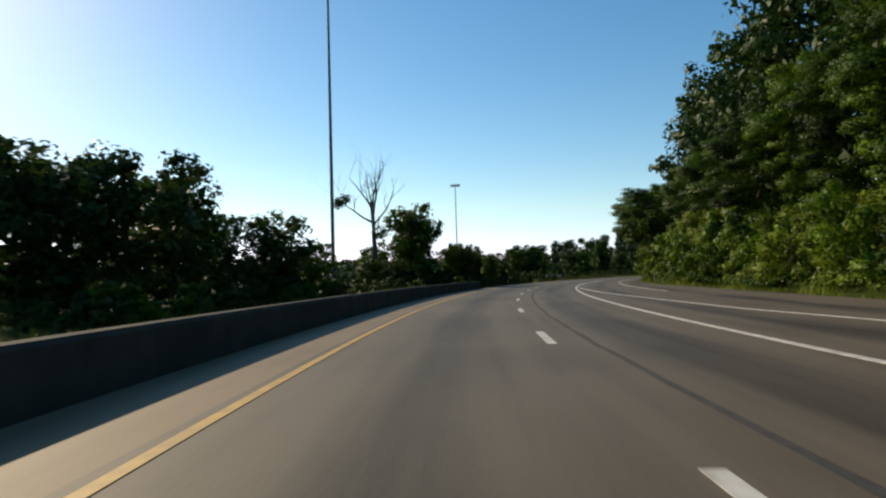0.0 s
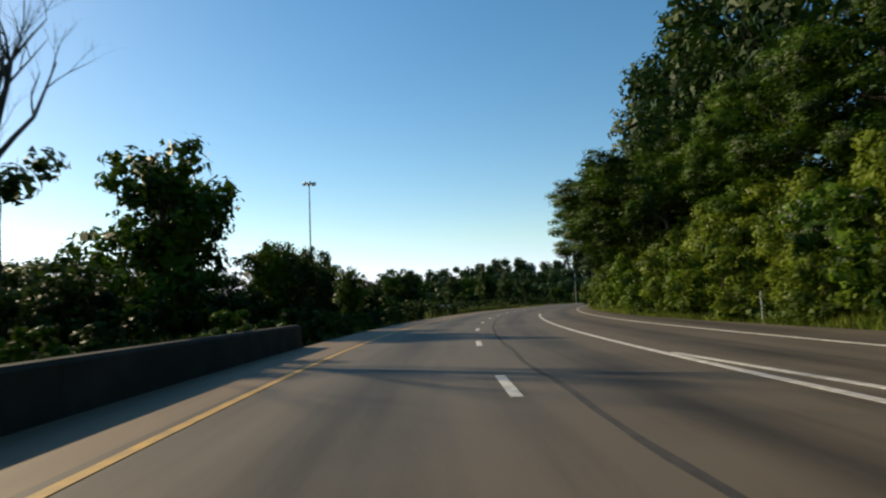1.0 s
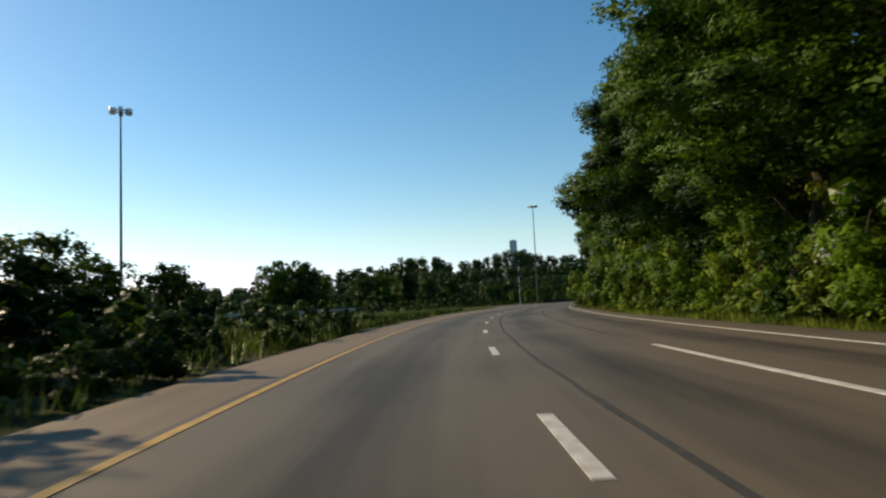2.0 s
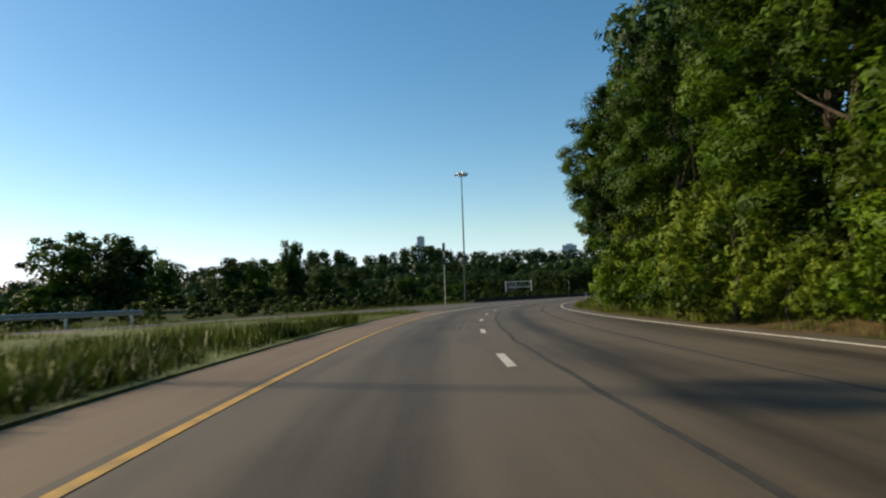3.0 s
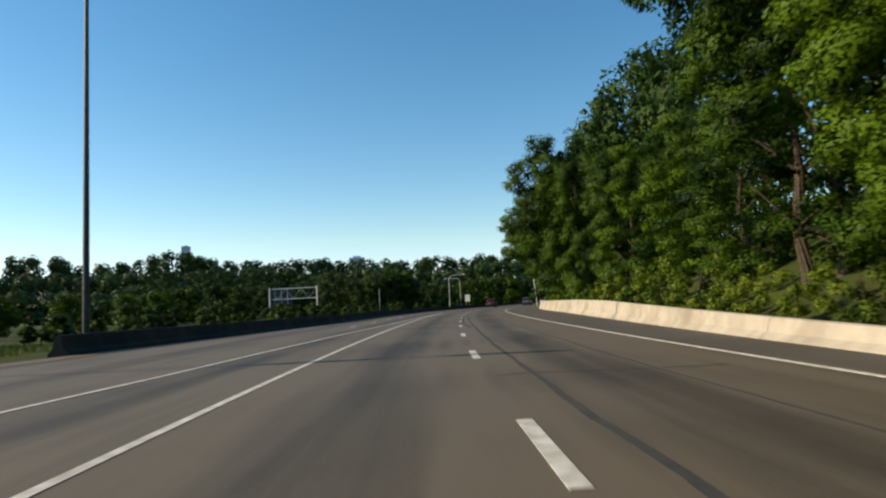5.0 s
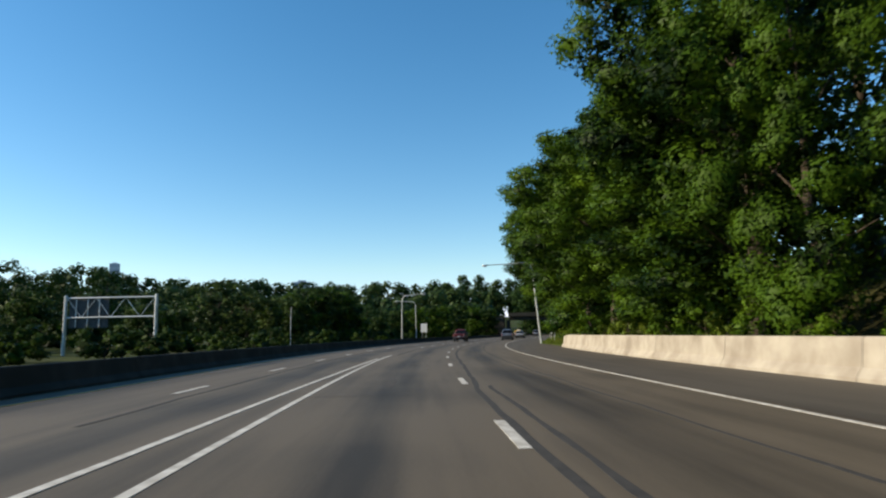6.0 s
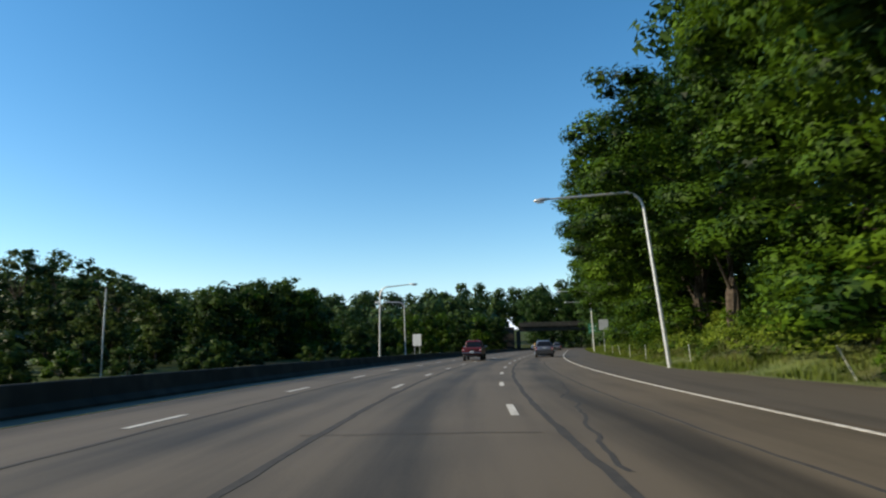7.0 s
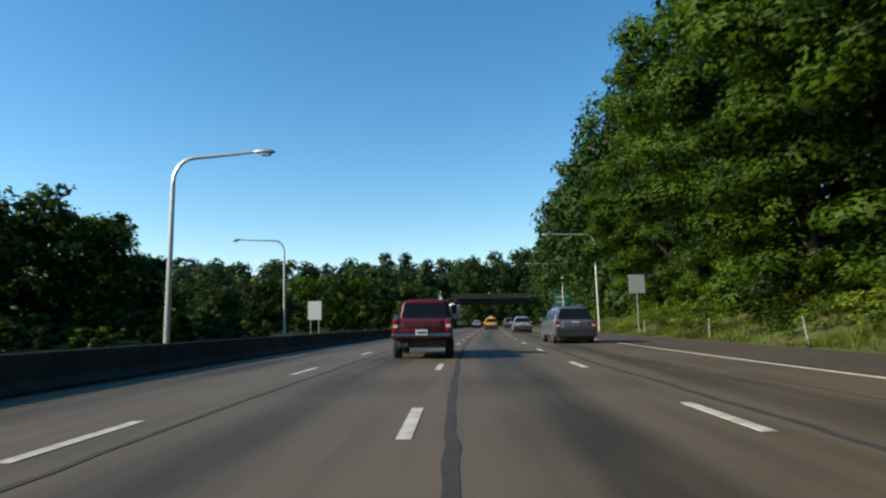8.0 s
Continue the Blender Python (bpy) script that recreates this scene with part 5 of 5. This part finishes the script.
def car(name, label, category, paint_mat, length, width, height, belt, clear, cabin, hood, lamp_mat, pickup=False, plate_z=0.75, lamps=(0.62, 0.92), rails=False, sign_box=False):
    """A vehicle along +y with its rear at -length/2. cabin: (rear base, rear top, front top, front base) along y; hood: height of the nose."""
    ob = thing(name, label, category, "traffic on the highway")
    h, L = width / 2, length / 2
    y0 = -L
    bm = bmesh.new()
    rear, front = cabin[0], cabin[3]
    sections = [(y0 + 0.0, clear + 0.24, belt - 0.13, h * 0.84), (y0 + 0.03, clear + 0.18, belt - 0.07, h * 0.91), (y0 + 0.10, clear + 0.10, belt - 0.02, h * 0.96), (y0 + 0.22, clear + 0.04, belt - 0.005, h * 0.985), (y0 + 0.45, clear, belt, h), (rear if rear > y0 + 0.5 else y0 + 0.7, clear, belt, h), (0.0, clear - 0.02, belt, h), (front, clear, belt - 0.02, h), (L - 0.45, clear + 0.02, hood, h * 0.98), (L - 0.12, clear + 0.08, hood - 0.10, h * 0.92), (L, clear + 0.2, hood - 0.24, h * 0.82)]
    loft(bm, [car_ring(*v) for v in sections])
    rounded(part("body", bm, paint_mat, ob))
    bm = bmesh.new()
    ht = h * (0.78 if pickup else 0.72)
    c0, c1, c2, c3 = cabin
    loft(bm, [cabin_ring(c0, belt - 0.03, belt + 0.02, h * 0.93, h * 0.9), cabin_ring(c0 + (c1 - c0) * 0.75, belt - 0.03, belt + (height - belt) * 0.80, h * 0.95, ht * 1.02), cabin_ring(c1, belt - 0.03, height - 0.03, h * 0.95, ht), cabin_ring((c1 + c2) / 2, belt - 0.03, height, h * 0.95, ht), cabin_ring(c2, belt - 0.03, height - 0.04, h * 0.95, ht), cabin_ring(c3, belt - 0.03, belt + 0.02, h * 0.93, h * 0.9)])
    rounded(part("cabin", bm, paint_mat, ob))
    up = height - belt
    # rear window lies on the slope between c0 and c1
    bm = bmesh.new()

    def slope(k):
        return c0 + (c1 - c0) * (0.75 * min(k / 0.8, 1) + (0.25 * max(0, (k - 0.8) / 0.17)))
    half = [(h * 0.70, 0.08), (h * 0.79, 0.13), (h * 0.80, 0.24), (ht * 0.92, 0.66), (ht * 0.88, 0.76), (ht * 0.74, 0.81)]
    quad = half + [(-x, k) for x, k in reversed(half)]
    outer = [bm.verts.new((x, slope(k) - 0.035, belt + up * k)) for x, k in quad]
    inner = [bm.verts.new((x, slope(k) + 0.05, belt + up * k)) for x, k in quad]
    bm.faces.new(outer)
    for k in range(len(quad)):
        bm.faces.new((outer[k], inner[k], inner[(k + 1) % len(quad)], outer[(k + 1) % len(quad)]))
    bmesh.ops.recalc_face_normals(bm, faces=bm.faces)
    glass = part("rear_window", bm, CAR_GLASS, ob, "dark tinted rear window")
    if not pickup:
        bm = bmesh.new()
        tube(bm, [(0, slope(0.1) - 0.05, belt + up * 0.13), (h * 0.42, slope(0.16) - 0.055, belt + up * 0.19)], [0.012, 0.008], 5)
        part("wiper", bm, TRIM_BLACK, glass)
    for side in (-1, 1):
        span = c2 + (c3 - c2) * 0.45 - (c1 + 0.10)
        for k in range(2):
            ya, yb = c1 + 0.10 + span * k / 2 + 0.03, c1 + 0.10 + span * (k + 1) / 2 - 0.03
            bm = bmesh.new()
            xb, xt = h * 0.962, h * 0.35 * 0.95 + ht * 0.65 + 0.012
            pts = [(ya, 0.08, xb), (yb, 0.08, xb), (yb if k == 0 else min(yb, c2 + 0.05), 0.72, xt * 0.985), (ya, 0.72, xt * 0.985)]
            o = [bm.verts.new((side * (x + 0.012), yy, belt + up * q)) for yy, q, x in pts]
            i = [bm.verts.new((side * (x - 0.05), yy, belt + up * q)) for yy, q, x in pts]
            bm.faces.new(o)
            for q in range(4):
                bm.faces.new((o[q], i[q], i[(q + 1) % 4], o[(q + 1) % 4]))
            bmesh.ops.recalc_face_normals(bm, faces=bm.faces)
            part("side_window", bm, CAR_GLASS, ob)
        bm = bmesh.new()
        box(bm, min(side * h * 0.97, side * (h + 0.20)), max(side * h * 0.97, side * (h + 0.20)), c3 - 0.55, c3 - 0.42, belt - 0.02, belt + 0.16, 0.03)
        part("wing_mirror", bm, CHROME if pickup else paint_mat, ob)
        bm = bmesh.new()
        box(bm, min(side * h * 0.74, side * h * 0.95), max(side * h * 0.74, side * h * 0.95), y0 - 0.012, y0 + 0.24, belt * lamps[0], belt * lamps[1] + 0.04, 0.05)
        lamp = part("tail_light", bm, TAIL_RED, ob)
        bm = bmesh.new()
        box(bm, min(side * h * 0.77, side * h * 0.92), max(side * h * 0.77, side * h * 0.92), y0 - 0.022, y0 - 0.008, belt * (lamps[0] + lamps[1]) / 2 - 0.03, belt * (lamps[0] + lamps[1]) / 2 + 0.05, 0.006)
        part("reversing_lens", bm, lamp_mat, lamp)
        if rails:
            bm = bmesh.new()
            tube(bm, [(side * ht * 0.86, c1 + 0.1, height - 0.04), (side * ht * 0.86, c1 + 0.3, height + 0.05), (side * ht * 0.86, c2 - 0.3, height + 0.05), (side * ht * 0.86, c2 - 0.1, height - 0.04)], [0.02] * 4, 6)
            part("roof_rail", bm, CHROME, ob)
        for yy in (y0 + length * 0.19, L - length * 0.19):
            wheel(ob, side * (h - 0.12), yy, 0.34 if not pickup else 0.38, 0.22)
    bm = bmesh.new()
    box(bm, -h * 0.97, h * 0.97, y0 - 0.10, y0 + 0.18, clear + (0.12 if pickup else 0.0), clear + (0.24 if pickup else 0.40), 0.05)
    part("rear_bumper", bm, CHROME if pickup else TRIM_BLACK, ob)
    bm = bmesh.new()
    box(bm, -0.16, 0.16, y0 - (0.125 if pickup else 0.03), y0 - (0.10 if pickup else 0.0), plate_z, plate_z + 0.15, 0.008)
    plate = part("number_plate", bm, PLATE, ob, "pale plate with plain bars")
    bm = bmesh.new()
    box(bm, -0.12, 0.12, y0 - (0.131 if pickup else 0.036), y0 - (0.126 if pickup else 0.031), plate_z + 0.05, plate_z + 0.10)
    part("plate_bar", bm, INK, plate)
    bm = bmesh.new()
    box(bm, -h * 0.80, h * 0.80, y0 + 0.3, L - 0.3, clear - 0.16, clear + 0.05, 0.04)
    part("underbody", bm, TRIM_BLACK, ob)
    bm = bmesh.new()
    tube(bm, [(-h * 0.5, y0 + 0.4, clear - 0.06), (-h * 0.5, y0 - 0.04, clear - 0.05)], [0.035, 0.035], 8)
    part("exhaust_pipe", bm, CHROME, ob)
    if pickup:
        # tailgate panel and lowered bed behind the cab
        bm = bmesh.new()
        box(bm, -h * 0.62, h * 0.62, y0 - 0.025, y0 + 0.05, clear + 0.40, belt - 0.05, 0.02)
        gate = part("tailgate", bm, paint_mat, ob)
        bm = bmesh.new()
        box(bm, -0.11, 0.11, y0 - 0.045, y0 - 0.022, belt - 0.20, belt - 0.13, 0.008)
        part("handle", bm, TRIM_BLACK, gate)
        bm = bmesh.new()
        box(bm, -h * 0.84, h * 0.84, y0 + 0.15, c0 - 0.05, belt - 0.01, belt + 0.02, 0.01)
        part("bed_cover", bm, TRIM_BLACK, ob)
    else:
        bm = bmesh.new()
        box(bm, -h * 0.62, h * 0.62, y0 - 0.025, y0 + 0.05, belt * 0.70, belt - 0.06, 0.03)
        gate = part("tailgate", bm, paint_mat, ob)
        bm = bmesh.new()
        box(bm, -0.24, 0.24, y0 - 0.05, y0 - 0.02, belt - 0.17, belt - 0.12, 0.012)
        part("handle", bm, CHROME, gate)
    if sign_box:
        bm = bmesh.new()
        box(bm, -0.28, 0.28, -0.15, 0.15, height, height + 0.20, 0.04)
        part("roof_sign", bm, WHITE_PLASTIC, ob)
    return ob


car("suv", "silver-grey compact sport utility car with a dark rear window", "car", SILVER_PAINT, 4.55, 1.82, 1.64, 1.0, 0.28, (-2.16, -1.66, 0.45, 1.15), 0.98, TAIL_CLEAR, rails=True, plate_z=0.80).matrix_world = on_road(318.6, 2.0, 0, 3)
car("pickup_truck", "dark red pickup truck with a chrome bumper", "truck", RED_PAINT, 5.2, 1.68, 1.70, 1.08, 0.46, (-0.70, -0.45, 0.75, 1.35), 1.10, TAIL_CLEAR, pickup=True, plate_z=0.64, lamps=(0.66, 0.96)).matrix_world = on_road(308.1, -3.72, 0, 2)
car("taxi", "yellow taxi van with a roof sign on asphalt", "car", YELLOW_PAINT, 4.4, 1.78, 1.72, 1.0, 0.30, (-2.05, -1.75, 0.4, 1.2), 0.95, TAIL_CLEAR, sign_box=True).matrix_world = on_road(380, -1.5, 0, 0)
car("sedan", "pale silver hatchback on grey asphalt", "car", PALE_PAINT, 4.3, 1.76, 1.50, 0.92, 0.26, (-2.0, -1.35, 0.25, 1.1), 0.86, TAIL_CLEAR).matrix_world = on_road(350, 1.5, 0, 0)
car("van", "plain grey van on the asphalt road", "car", SILVER_PAINT, 4.7, 1.85, 1.80, 1.05, 0.30, (-2.2, -1.95, 0.6, 1.4), 1.0, TAIL_CLEAR).matrix_world = on_road(402, 1.6, 0, 0)
car("sedan", "small white car driving near the median barrier", "car", WHITE_PAINT, 4.4, 1.76, 1.46, 0.9, 0.25, (-2.0, -1.2, 0.3, 1.2), 0.84, TAIL_CLEAR).matrix_world = on_road(420, -4.6, 0, 0)
